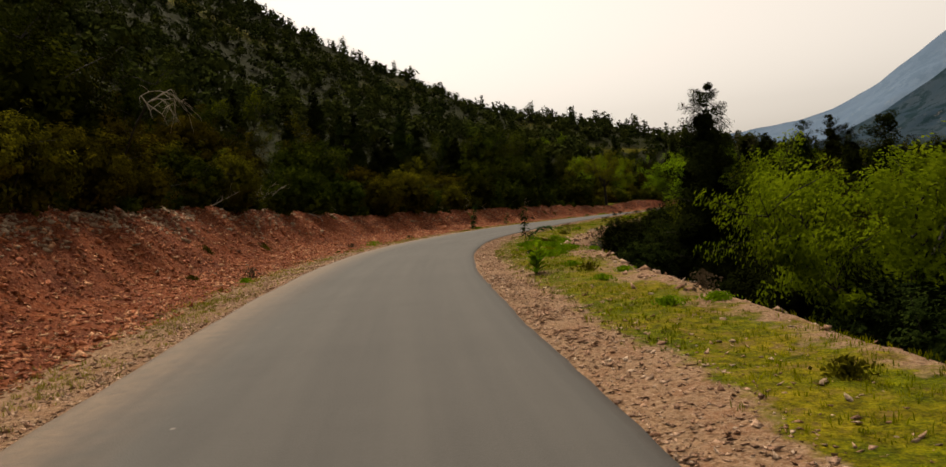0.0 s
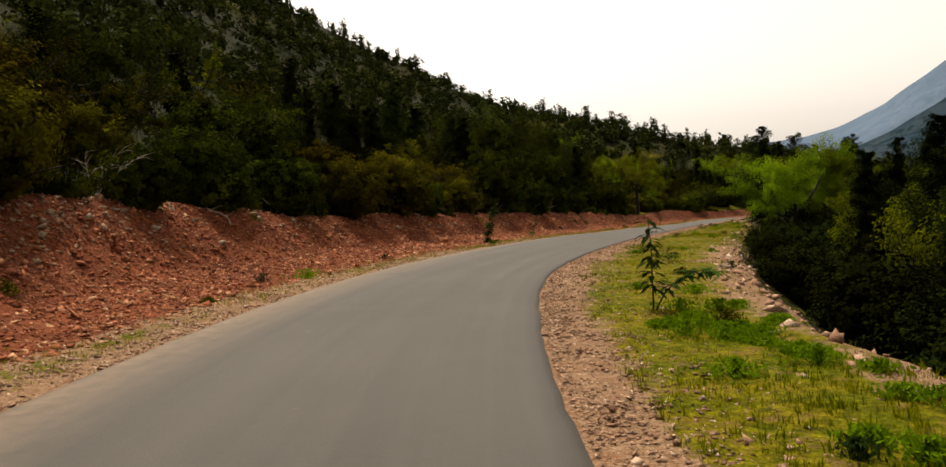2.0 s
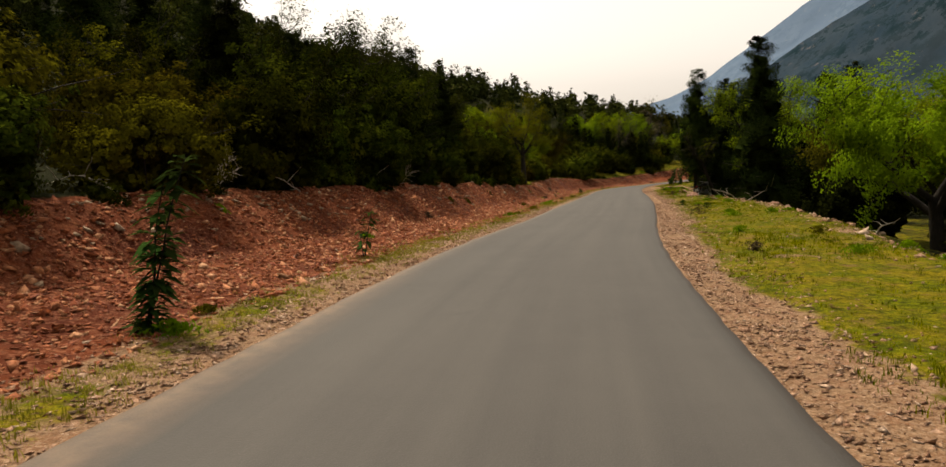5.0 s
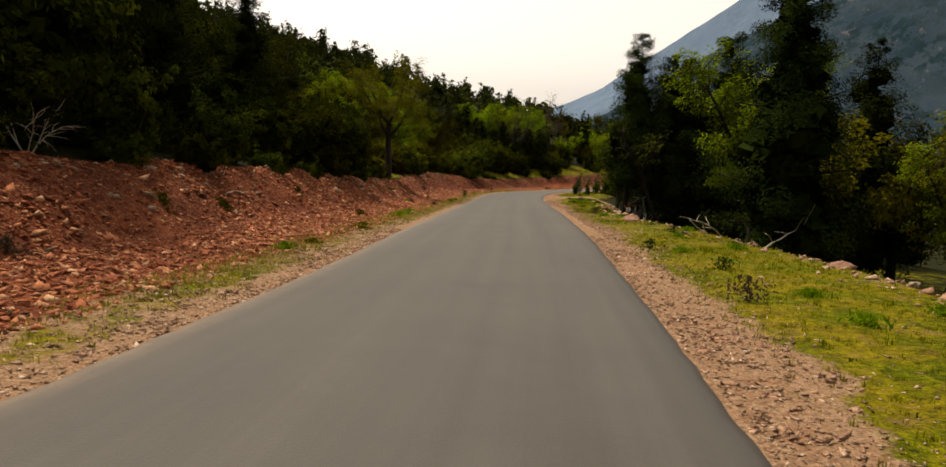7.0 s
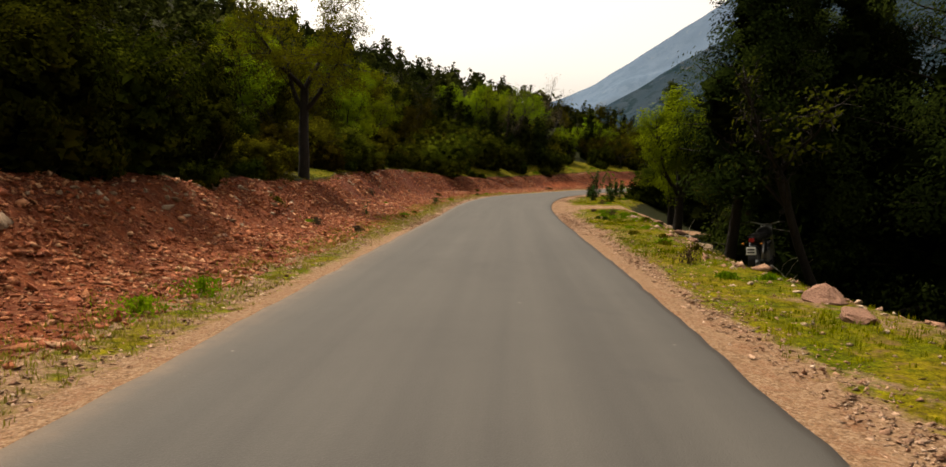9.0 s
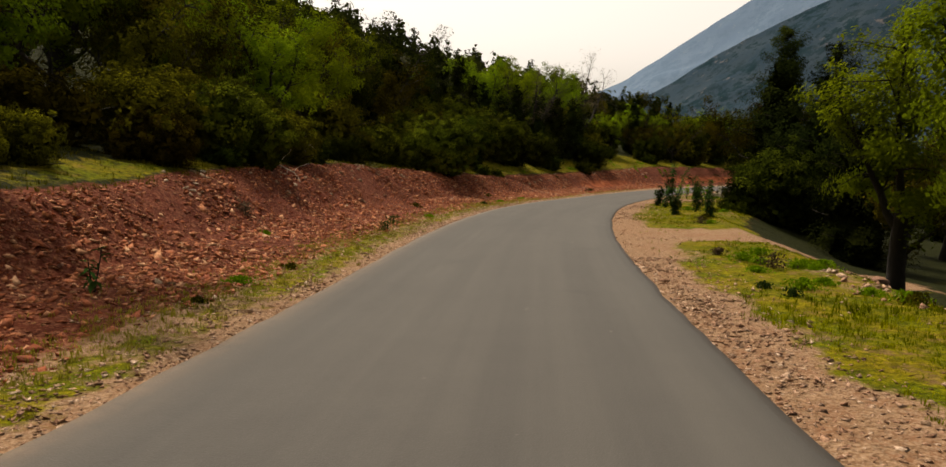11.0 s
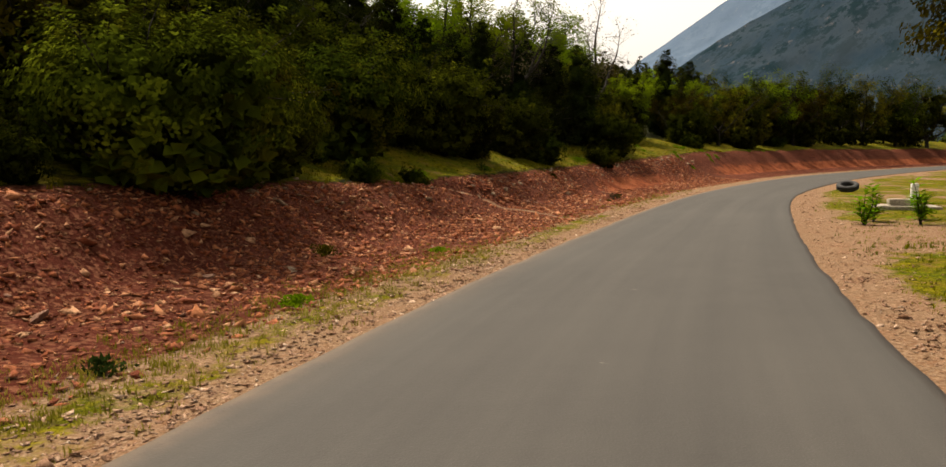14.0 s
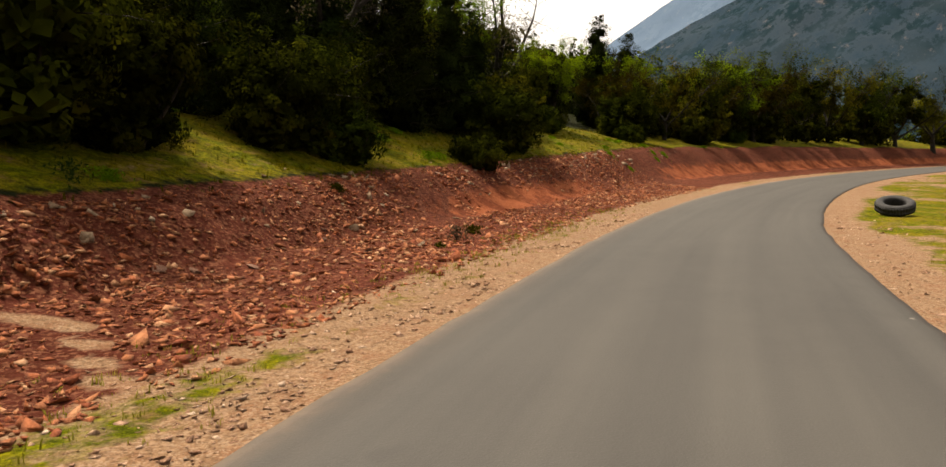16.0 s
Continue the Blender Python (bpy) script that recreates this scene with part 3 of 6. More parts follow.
def build_mountain(name, label, far, rim, material, seed):
    """A far mountain: a slope that climbs from the plain to a rim given as (azimuth, elevation) in degrees."""
    az = np.linspace(rim[0][0], rim[-1][0], 240)
    el = np.interp(az, [r[0] for r in rim], [r[1] for r in rim])
    k = np.exp(-0.5 * (np.arange(-8, 9) / 4.0) ** 2)
    el = np.convolve(np.pad(el, 8, mode="edge"), k / k.sum(), "valid")
    t = np.linspace(0, 1, 60)
    A, T = np.meshgrid(radians(1) * az, t, indexing="ij")
    E = np.repeat(el[:, None], 60, 1)
    r = far * (0.72 + 0.28 * T)
    x, y = r * np.sin(A), r * np.cos(A)
    rimz = np.tan(np.radians(E)) * far
    z = -10 + rimz * T ** 1.15 + far * 0.020 * np.sin(np.pi * T) * vnoise(x, y, far * 0.09, seed, 6) + far * 0.002 * T * vnoise(x, y, far * 0.02, seed + 1, 4)
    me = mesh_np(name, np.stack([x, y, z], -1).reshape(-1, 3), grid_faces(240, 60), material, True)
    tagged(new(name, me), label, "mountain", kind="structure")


build_ground()
build_hillside()
build_road()
# the haze over the far ridge is painted in as pale blue colours
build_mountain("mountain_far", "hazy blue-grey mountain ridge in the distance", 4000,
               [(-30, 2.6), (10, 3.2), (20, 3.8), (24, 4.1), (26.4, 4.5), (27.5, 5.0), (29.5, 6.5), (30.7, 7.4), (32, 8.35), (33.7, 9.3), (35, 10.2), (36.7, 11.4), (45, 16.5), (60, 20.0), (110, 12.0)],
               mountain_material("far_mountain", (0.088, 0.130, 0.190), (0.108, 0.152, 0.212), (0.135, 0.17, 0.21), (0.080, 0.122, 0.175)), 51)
# nearer shoulder: darker blue-grey, with its thinner haze also put into the colours
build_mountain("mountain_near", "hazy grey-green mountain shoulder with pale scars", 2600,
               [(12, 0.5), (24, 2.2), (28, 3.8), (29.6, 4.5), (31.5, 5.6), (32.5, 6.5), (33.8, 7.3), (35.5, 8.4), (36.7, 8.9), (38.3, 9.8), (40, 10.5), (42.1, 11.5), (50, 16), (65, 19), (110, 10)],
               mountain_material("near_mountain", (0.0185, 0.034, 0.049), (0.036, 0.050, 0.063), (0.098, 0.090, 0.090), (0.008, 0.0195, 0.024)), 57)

# ---- plants ----
def unit(v):
    return v / np.maximum(np.linalg.norm(v, axis=-1, keepdims=True), 1e-9)


def leaf_quads(centres, length, width, r, droop=0.0, heart=None):
    """Folded diamond leaves, loosely facing away from the crown's heart; returns verts and quads."""
    n = len(centres)
    c = r.normal(size=(n, 3))
    if heart is not None:
        c = unit(c) * 0.34 + unit(centres - np.asarray(heart)) + np.array([0, 0, 0.25])
    c = unit(c)
    a = np.cross(c, r.normal(size=(n, 3)))
    a[:, 2] -= droop
    a = unit(a)
    b = unit(np.cross(c, a))
    c = np.cross(a, b)
    L = (length * r.uniform(0.6, 1.3, n))[:, None]
    W = (width * r.uniform(0.6, 1.3, n))[:, None]
    v = np.stack([centres - a * L * 0.5, centres + b * W * 0.5 + c * W * 0.15, centres + a * L * 0.5, centres - b * W * 0.5 + c * W * 0.15], 1)
    return v.reshape(-1, 3), np.arange(4 * n).reshape(n, 4)


def tube(points, radii, sides=6):
    """A tapered tube along points."""
    points, radii = np.asarray(points, float), np.asarray(radii, float)
    d = unit(np.gradient(points, axis=0))
    ref = np.where(np.abs(d[:, 2:3]) > 0.9, [[1.0, 0, 0]], [[0, 0, 1.0]])
    a = unit(np.cross(d, ref))
    b = np.cross(d, a)
    ang = np.linspace(0, 2 * np.pi, sides, endpoint=False)
    v = points[:, None] + radii[:, None, None] * (np.cos(ang)[None, :, None] * a[:, None] + np.sin(ang)[None, :, None] * b[:, None])
    idx = np.arange(len(points) * sides).reshape(len(points), sides)
    nxt = np.roll(idx, -1, 1)
    return v.reshape(-1, 3), np.stack([idx[:-1], nxt[:-1], nxt[1:], idx[1:]], -1).reshape(-1, 4)


def join(pieces):
    vs, fs, n = [], [], 0
    for v, f in pieces:
        vs.append(v)
        fs.append(f + n)
        n += len(v)
    return np.concatenate(vs), np.concatenate(fs)


def bent(start, way, length, r, bend=0.25, up=0.0, n=6):
    """Points of a crooked branch."""
    p, d, out = np.array(start, float), unit(np.array(way, float)), [np.array(start, float)]
    for _ in range(n - 1):
        d = unit(d + r.normal(size=3) * bend * 0.5 + np.array([0, 0, up]))
        p = p + d * length / (n - 1)
        out.append(p)
    return np.array(out)


def blob_core(centre, radius, r, squash=1.0, n=140, coarse=1.0):
    """The dense inside of a crown: ragged tufts that point outwards, one small wedge each."""
    way = unit(r.normal(size=(n, 3)))
    reach = radius * r.uniform(0.7, 1.1, (n, 1))
    a = unit(np.cross(way, r.normal(size=(n, 3))))
    b = np.cross(way, a)
    wide = radius * coarse * r.uniform(0.28, 0.5, (n, 1))
    mid = way * reach * 0.82
    v = np.stack([mid + a * wide, mid + b * wide * 0.8, mid - a * wide, way * reach * 1.12 - b * wide * 0.5], 1)
    v[..., 2] *= squash
    return v.reshape(-1, 3) + centre, np.arange(4 * n).reshape(n, 4)


def clumps(centres, spread, per, r, squash=0.8):
    """Leaf places in loose balls round the centres."""
    n = len(centres)
    off = unit(r.normal(size=(n, per, 3))) * (r.uniform(0.15, 1.0, (n, per, 1)) ** 0.5) * np.reshape(spread, (-1, 1, 1))
    off[..., 2] *= squash
    return (centres[:, None] + off).reshape(-1, 3)


def make_conifer(name, label, h, width, seed, leaves, size, material, ragged=0.5, bare=0.12, category="tree"):
    r = np.random.default_rng(seed)
    thing = tagged(new(name), label, category)
    trunk = bent((0, 0, -0.6), (0, 0, 1), h + 0.5, r, 0.05, 0.05, 9)
    wood = [tube(trunk, np.linspace(0.018 * h, 0.006, 9), 7)]
    cents, spread = [], []
    n = int(26 + 5 * h)
    for i in range(n):
        f = bare + (1 - bare) * (i + r.uniform(0, 0.8)) / n
        z = f * h
        reach = width * (1 - f) ** 0.62 * (0.55 + 0.45 * min(1, (f - bare) * 6 + 0.4)) * r.uniform(1 - ragged, 1.05) + 0.06
        a = i * 2.4 + r.uniform(-0.6, 0.6)
        base = np.array([np.interp(z, trunk[:, 2], trunk[:, k]) for k in range(3)])
        br = bent(base, (math.cos(a), math.sin(a), 0.25 - 0.35 * (1 - f)), reach, r, 0.18, 0.05, 5)
        wood.append(tube(br, np.linspace(0.010 * h * (1 - f) + 0.008, 0.004, 5), 4))
        m = max(2, int(3 + reach * 4))
        for s in np.linspace(0.25, 1.0, m):
            p = np.array([np.interp(s, np.linspace(0, 1, 5), br[:, k]) for k in range(3)])
            cents.append(p + r.normal(size=3) * 0.06 * reach)
            spread.append((0.07 + 0.27 * reach) * r.uniform(0.7, 1.2))
    cents, spread = np.array(cents), np.array(spread)
    per = max(4, leaves // len(cents))
    pts = clumps(cents, spread, per, r, 0.85)
    cores = []
    for f in np.arange(bare + 0.06, 0.86, 0.5 * width / h * 0.42):
        reach = width * (1 - f) ** 0.62 * (0.55 + 0.45 * min(1, (f - bare) * 6 + 0.4))
        mid = np.array([np.interp(f * h, trunk[:, 2], trunk[:, k]) for k in range(3)])
        cores.append(blob_core(mid + np.append(r.normal(size=2) * 0.1 * reach, 0), 0.55 * reach * (1 - 0.5 * ragged), r, 0.8, 150))
    pieces = cores + [leaf_quads(pts, size * 1.5, size * 0.6, r, 0.1, np.stack([0 * pts[:, 0], 0 * pts[:, 0], pts[:, 2] - 0.25 * width], -1))]
    part_np("trunk", mesh_np("trunk", *join(wood), BARK, True), thing, "dark rough trunk with short limbs")
    part_np("crown", mesh_np("crown", *join(pieces), material), thing)
    return thing


def make_broadleaf(name, label, h, width, seed, leaves, size, material, fork=0.3, bark=None, sparse=0.0, lean=(0, 0), category="tree", girth=0.03, full=0.0, sway=0.16):
    r = np.random.default_rng(seed)
    thing = tagged(new(name), label, category)
    bark = bark or BARK
    stem = bent((0, 0, -0.5), (lean[0], lean[1], 1), h * fork + 0.5, r, sway, 0.05, 6)
    wood = [tube(stem, np.linspace(girth * h * 1.25, girth * h * 0.8, 6), 8)]
    ends, spread = [], []
    limbs = r.integers(4, 6)
    for i in range(limbs):
        a = i * 2 * math.pi / limbs + r.uniform(-0.5, 0.5)
        rise = r.uniform(0.7, 1.5)
        L = math.hypot(width * 0.8, h * (1 - fork)) * r.uniform(0.65, 0.95)
        limb = bent(stem[-1 - (i % 2)], (math.cos(a), math.sin(a), rise), L, r, 0.30, 0.08, 8)
        wood.append(tube(limb, np.linspace(girth * h * 0.55, 0.012, 8), 6))
        for j in range(2, 8):
            for _ in range(3 if leaves > 5000 or sparse else 2):
                tw = bent(limb[j], unit(limb[j] - limb[j - 1]) + r.normal(size=3) * 0.8, width * r.uniform(0.25, 0.6), r, 0.45, 0.04, 5)
                wood.append(tube(tw, np.linspace(0.018, 0.004, 5), 4 if leaves > 5000 else 3))
                for k in (2, 3, 4):
                    ends.append(tw[k])
                    spread.append(width * r.uniform(0.09, 0.19))
                if sparse:
                    for k in (1, 2, 3):
                        t2 = bent(tw[k], r.normal(size=3) + [0, 0, 0.4], width * r.uniform(0.12, 0.3), r, 0.5, 0.0, 4)
                        wood.append(tube(t2, np.linspace(0.009, 0.003, 4), 3))
    ends, spread = np.array(ends), np.array(spread)
    if sparse:
        keep = r.uniform(size=len(ends)) > sparse
        ends, spread = ends[keep], spread[keep]
    pts = clumps(ends, spread, max(3, leaves // len(ends)), r, 0.8)
    part_np("trunk", mesh_np("trunk", *join(wood), bark, True), thing, "forked dark trunk with crooked limbs")
    pieces = [leaf_quads(pts, size * 1.5, size * 0.75, r, 0.2, (0, 0, h * 0.5))]
    for c, w in zip(ends[::4], spread[::4]):                # dense inner foliage
        if full and math.hypot(c[0], c[1]) < width * 0.5 and c[2] < h * 0.8:
            pieces.append(blob_core(c, w * full, r, 0.8, 110, 0.65))
    part_np("crown", mesh_np("crown", *join(pieces), material), thing)
    return thing


def make_shrub(name, label, h, width, seed, leaves, size, material, category="shrub", wild=0.6):
    r = np.random.default_rng(seed)
    thing = tagged(new(name), label, category)
    wood, cents, spread, hearts, cores = [], [], [], [], []
    lobes = r.integers(9, 13)
    for i in range(lobes):
        a, d = i * 2.4 + r.uniform(-0.4, 0.4), width * 0.5 * r.uniform(0.05, 0.8)
        lob = np.array([math.cos(a) * d, math.sin(a) * d, h * r.uniform(0.34, 0.74) * (1 - 0.75 * d / width)])
        rad = min(width, h) * r.uniform(0.26, 0.40)
        cores.append(blob_core(lob, rad * 0.58, r, 0.9, 170, 0.55))
        cores.append(blob_core(lob * [0.75, 0.75, 0.35], rad * 0.6, r, 0.8, 130, 0.6))
        wood.append(tube(bent((0.2 * lob[0], 0.2 * lob[1], -0.3), lob + [0, 0, 0.4], np.linalg.norm(lob) + 0.4, r, 0.3, 0, 5), np.linspace(0.04, 0.01, 5), 5))
        m = 34
        dirs = unit(r.normal(size=(m, 3)) + [0, 0, 0.25])
        reach = rad * r.uniform(1 - 0.30 * wild, 1 + 0.12 * wild, (m, 1))
        cents += list(lob + dirs * reach)
        spread += [rad * r.uniform(0.18, 0.32) for _ in range(m)]
        hearts += [lob] * (m + 4)
        for _ in range(2):
            tw = bent(lob, dirs[0] + r.normal(size=3) * 0.6 + [0, 0, 0.5], rad * r.uniform(1.3, 2.0), r, 0.3, 0.05, 5)
            wood.append(tube(tw, np.linspace(0.012, 0.003, 5), 3))
            cents += [tw[3], tw[4]]
            spread += [rad * 0.2, rad * 0.16]
    cents = np.array(cents)
    cents[:, 2] = np.maximum(cents[:, 2], 0.06)
    per = max(4, leaves // len(cents))
    pts = clumps(cents, np.array(spread), per, r, 0.85)
    part_np("stem", mesh_np("stem", *join(wood), BARK, True), thing, "thin brown stems")
    part_np("foliage", mesh_np("foliage", *join(cores + [leaf_quads(pts, size * 1.4, size * 0.75, r, 0.05, np.repeat(np.array(hearts), per, 0))]), material), thing)
    return thing


def settle(proto, x, y, turn, scale, tilt=0.0, sink=0.15, label="", group=""):
    z = float(height(np.array([x]), np.array([y]))[0])
    m = Matrix.Translation((x, y, z - sink)) @ Euler((radians(tilt), 0, turn)).to_matrix().to_4x4() @ Matrix.Diagonal((scale, scale, scale, 1))
    ob = copy_thing(proto, m)
    return tagged(ob, label, group=group)


def retire(protos):
    """Takes away the first builds, which only served to be copied."""
    for p in protos:
        for o in (*p.children_recursive, p):
            bpy.data.objects.remove(o)


def kinds(n, q):
    """Conifers, shrubs and broadleaf trees; n: the share of leaves, q: how much larger they are, for those further off."""
    con = [make_conifer("conifer_tree", "dark green conifer with a ragged pointed crown", h, w, seed, int(lv * n), sz * q, mat, rag, bare)
           for h, w, seed, lv, sz, mat, rag, bare in ((6.0, 1.75, 101, 34000, 0.05, LEAF_PINE, 0.35, 0.05), (5.4, 1.95, 102, 34000, 0.05, LEAF_PINE, 0.4, 0.05), (4.2, 1.55, 103, 24000, 0.047, LEAF_PINE, 0.4, 0.03))]
    shr = [make_shrub("shrub", label, h, w, seed, int(lv * n), sz * q, mat, wild=wild)
           for label, h, w, seed, lv, sz, mat, wild in (("dense dark green shrub on the slope", 1.7, 2.4, 111, 15000, 0.058, LEAF_DARK, 0.7), ("tall dense dark green shrub on the slope", 2.3, 2.6, 112, 17000, 0.060, LEAF_DARK, 0.7),
                                                       ("olive-brown leafy shrub on the slope", 1.9, 2.7, 113, 16000, 0.058, LEAF_OLIVE, 0.7), ("low dark green shrub with loose twigs", 1.2, 1.9, 114, 10000, 0.052, LEAF_DARK, 0.9), ("shrub below the verge, shade put into its near-black leaves", 2.2, 2.6, 115, 16000, 0.058, LEAF_PINE, 0.7),
                                                       ("leafy mid-green shrub on the grassy terrace", 2.2, 2.6, 116, 17000, 0.058, LEAF_GREEN, 0.7))]
    bro = [make_broadleaf("broadleaf_tree", label, h, w, seed, int(lv * n), sz * q, mat, fork, full=full)
           for label, h, w, seed, lv, sz, mat, fork, full in (("spring-green broadleaf tree with a forked trunk", 4.6, 1.9, 121, 15000, 0.062, LEAF_LIGHT, 0.34, 0.0), ("spring-green broadleaf tree with a spreading crown", 5.2, 2.6, 122, 22000, 0.066, LEAF_LIGHT, 0.24, 0.5),
                                                       ("olive-green broadleaf tree with a dense crown", 4.4, 2.2, 123, 13000, 0.07, LEAF_OLIVE, 0.25, 0.65),
                                                       ("dark green broadleaf tree with a rounded crown", 4.2, 2.5, 124, 15000, 0.07, LEAF_DARK, 0.18, 0.75))]
    return con, shr, bro


CON, SHR, BRO = kinds(1.0, 1.0)
CON_F, SHR_F, BRO_F = kinds(0.5, 1.2)
CON_X, SHR_X, BRO_X = kinds(0.14, 2.2)
r_place = np.random.default_rng(5)
U_ = r_place.uniform
pick = r_place.integers


SCRUB = []                                                # bushes too far and too many to tell apart


def scrub(u, off, scale):
    SCRUB.append((*(float(v) for v in at(u, off)), scale))


def place(protos, k, u, off, scale, group, tilt=5):
    x, y = (float(v) for v in at(u, off))
    settle(protos[int(k)], x, y, U_(0, 6.28), scale, U_(-tilt, tilt), group=group)


# a belt of shrubs along the top of the cut
u = -1.0
while u < 15.6:
    t = float(top_at(u))
    near_lone = 11.4 < u < 12.8                            # only low shrubs round the lone tree
    olive = [0.16, 0.12, 0.56, 0.16] if u < 7.5 or u > 12.5 else [0.4, 0.4, 0.06, 0.14]
    if near_lone:
        place(SHR, r_place.choice([2, 3]), u, t - U_(0.5, 1.8), U_(0.45, 0.7), "shrubs along the bank top", 9)
    else:
        place(SHR, r_place.choice([0, 1, 2, 3] if u < 12.5 else [5, 5, 2, 3], p=olive), u, t - (U_(0.0, 0.7) + (0.45 if u > 8.4 else 0.0) if u < 12.8 else U_(0.7, 1.4)), U_(0.75, 1.25) * (1.0 if u < 12.8 else 0.8), "shrubs along the bank top", 9)
        place(SHR, 3, u + U_(0.1, 0.3), t + U_(-0.5, 0.15) - (0.4 if u > 12.8 else 0.0), U_(0.35, 0.7), "shrubs along the bank top", 12)
        place(SHR, r_place.choice([0, 1, 2, 3] if u < 12.5 else [5, 5, 2, 3], p=olive), u + U_(0.1, 0.3), t - U_(1.9, 3.2), U_(1.2, 1.75) * (0.72 if u > 12.5 else 1.0), "shrubs along the bank top")
        tall = (BRO_F[0], BRO_F[2], BRO_F[3]) if u > 12.8 else (CON[0], CON[1], BRO_F[3]) if U_(0, 1) < 0.6 else (BRO_F[3], BRO_F[2], CON[2])
        place(tall, pick(0, 3), u + U_(-0.1, 0.3), t - U_(4.2, 6.5), U_(0.7, 1.05), "trees on the hillside")
    u += U_(0.34, 0.56)
# taller dark trees that crowd the lip
for u, d, k, s in ((2.2, 4.5, 3, 1.2), (2.9, 6.5, 3, 1.35), (3.5, 8.5, 3, 1.3), (4.3, 9.5, 3, 1.3), (5.0, 8.0, 3, 1.2), (1.6, 6.0, 3, 1.3), (8.7, 4.6, 3, 1.1), (9.1, 5.6, 3, 1.3), (9.6, 4.8, 3, 1.1), (10.0, 5.8, 3, 1.3), (10.4, 4.6, 3, 1.05), (10.8, 5.2, 3, 1.1), (9.4, 6.0, 3, 1.3), (10.3, 6.5, 3, 1.3), (11.2, 4.2, 3, 1.0),
                   (13.3, 5.2, 0, 1.1), (14.0, 5.5, 0, 1.15), (14.7, 5.0, 1, 0.95), (15.6, 6.0, 0, 1.1), (13.7, 4.2, 2, 0.95), (14.4, 4.2, 2, 0.9), (15.1, 4.6, 3, 0.9), (15.0, 7.5, 0, 1.2), (16.2, 7.5, 3, 1.3)):
    place(BRO, k, u, float(top_at(u)) - d, s, "trees on the hillside", 3)
for u, d, s in ((10.6, 2.6, 0.8), (11.0, 3.4, 0.9), (11.4, 2.4, 0.75), (11.7, 3.6, 0.9), (11.9, 4.8, 1.0), (12.2, 3.0, 0.8), (12.4, 4.2, 0.9), (12.7, 2.8, 0.8), (11.2, 5.2, 1.0), (12.0, 6.0, 1.1)):
    place(SHR_F, pick(0, 3), u, float(top_at(u)) - d, s, "shrubs along the bank top")
# shrubs standing apart on the grassy terrace
for x, y, k, s in [(26.3, 106.6, 5, 1.0), (25.2, 105.0, 0, 1.0), (24.4, 103.6, 5, 1.1), (24.9, 101.9, 5, 1.1), (27.2, 109.6, 5, 1.2), (28.6, 110.9, 5, 1.35), (29.9, 111.6, 0, 1.3), (31.3, 112.9, 5, 1.25), (32.6, 113.6, 0, 1.2),
                   (34.9, 116.4, 0, 1.05), (36.3, 116.5, 3, 0.95), (35.8, 117.6, 1, 0.9), (40.0, 119.4, 3, 0.75), (25.3, 102.9, 5, 1.1), (26.3, 104.4, 5, 0.8), (28.1, 105.9, 3, 0.5), (29.5, 107.6, 3, 0.42), (28.1, 108.3, 5, 0.95), (58.6, 139.6, 0, 1.3)]:
    settle(SHR[k], x, y, U_(0, 6.28), s, U_(-5, 5), group="shrubs on the terrace")
for x, y, k, s in [(22.6, 105.2, 0, 0.7), (24.6, 108.8, 1, 0.75), (26.9, 112.0, 0, 0.75), (28.8, 114.6, 1, 0.8), (31.0, 116.8, 0, 0.75), (33.2, 120.6, 2, 1.0), (35.6, 121.6, 0, 0.75), (39.4, 122.6, 1, 0.8), (38.0, 122.0, 2, 1.0), (29.0, 119.6, 0, 0.9), (25.8, 113.4, 2, 1.0), (22.0, 109.0, 1, 0.9), (38.6, 127.4, 1, 0.8), (33.4, 125.6, 0, 0.9), (36.0, 125.0, 1, 0.9), (31.5, 122.5, 0, 0.9), (36.8, 120.6, 0, 0.7), (38.7, 121.6, 1, 0.75), (40.6, 123.2, 0, 0.75), (34.6, 119.6, 1, 0.75), (42.4, 125.6, 1, 0.75), (33.6, 117.8, 2, 0.9), (29.8, 115.6, 0, 0.8), (54.2, 138.6, 0, 1.0), (58.0, 141.2, 1, 1.0)]:
    settle(CON_F[k], x, y, U_(0, 6.28), s, U_(-3, 3), group="trees on the hillside")

for u, off, k, s in [(18.95, -6.9, 0, 1.15), (19.25, -7.9, 1, 0.8), (19.9, -9.0, 3, 1.0), (20.7, -7.6, 3, 0.8), (20.95, -8.6, 1, 1.2), (21.9, -7.5, 0, 0.85), (22.2, -8.8, 2, 1.3), (22.9, -8.0, 3, 0.9), (23.7, -8.4, 0, 1.4), (20.2, -10.5, 1, 1.2), (21.4, -10.8, 0, 1.3)]:
    place(SHR, k, u, off, s, "shrubs on the terrace")
for i in range(85):
    u, d = U_(16.0, 28), 3.0 + U_(0, 1) * 26
    if u < 19 and d < 9:
        continue
    if U_(0, 1) < 0.68:
        scrub(u, float(top_at(u)) - d, U_(0.8, 1.5))
    else:
        place(CON_X if U_(0, 1) < 0.5 else [BRO_X[2], BRO_X[3], BRO_X[3]], pick(0, 3), u, float(top_at(u)) - d, U_(0.6, 0.9), "trees on the hillside", 3)
for u, off, k, s in [(16.1, -7.4, 1, 1.1), (16.0, -8.9, 0, 1.2), (16.4, -9.6, 1, 1.3), (16.9, -10.2, 0, 1.3), (17.4, -9.8, 1, 1.1), (17.8, -10.4, 0, 1.2), (18.4, -9.4, 1, 1.0), (19.0, -8.8, 0, 1.0), (19.6, -9.6, 2, 1.1)]:
    place(SHR, k, u, off, s, "shrubs on the terrace")
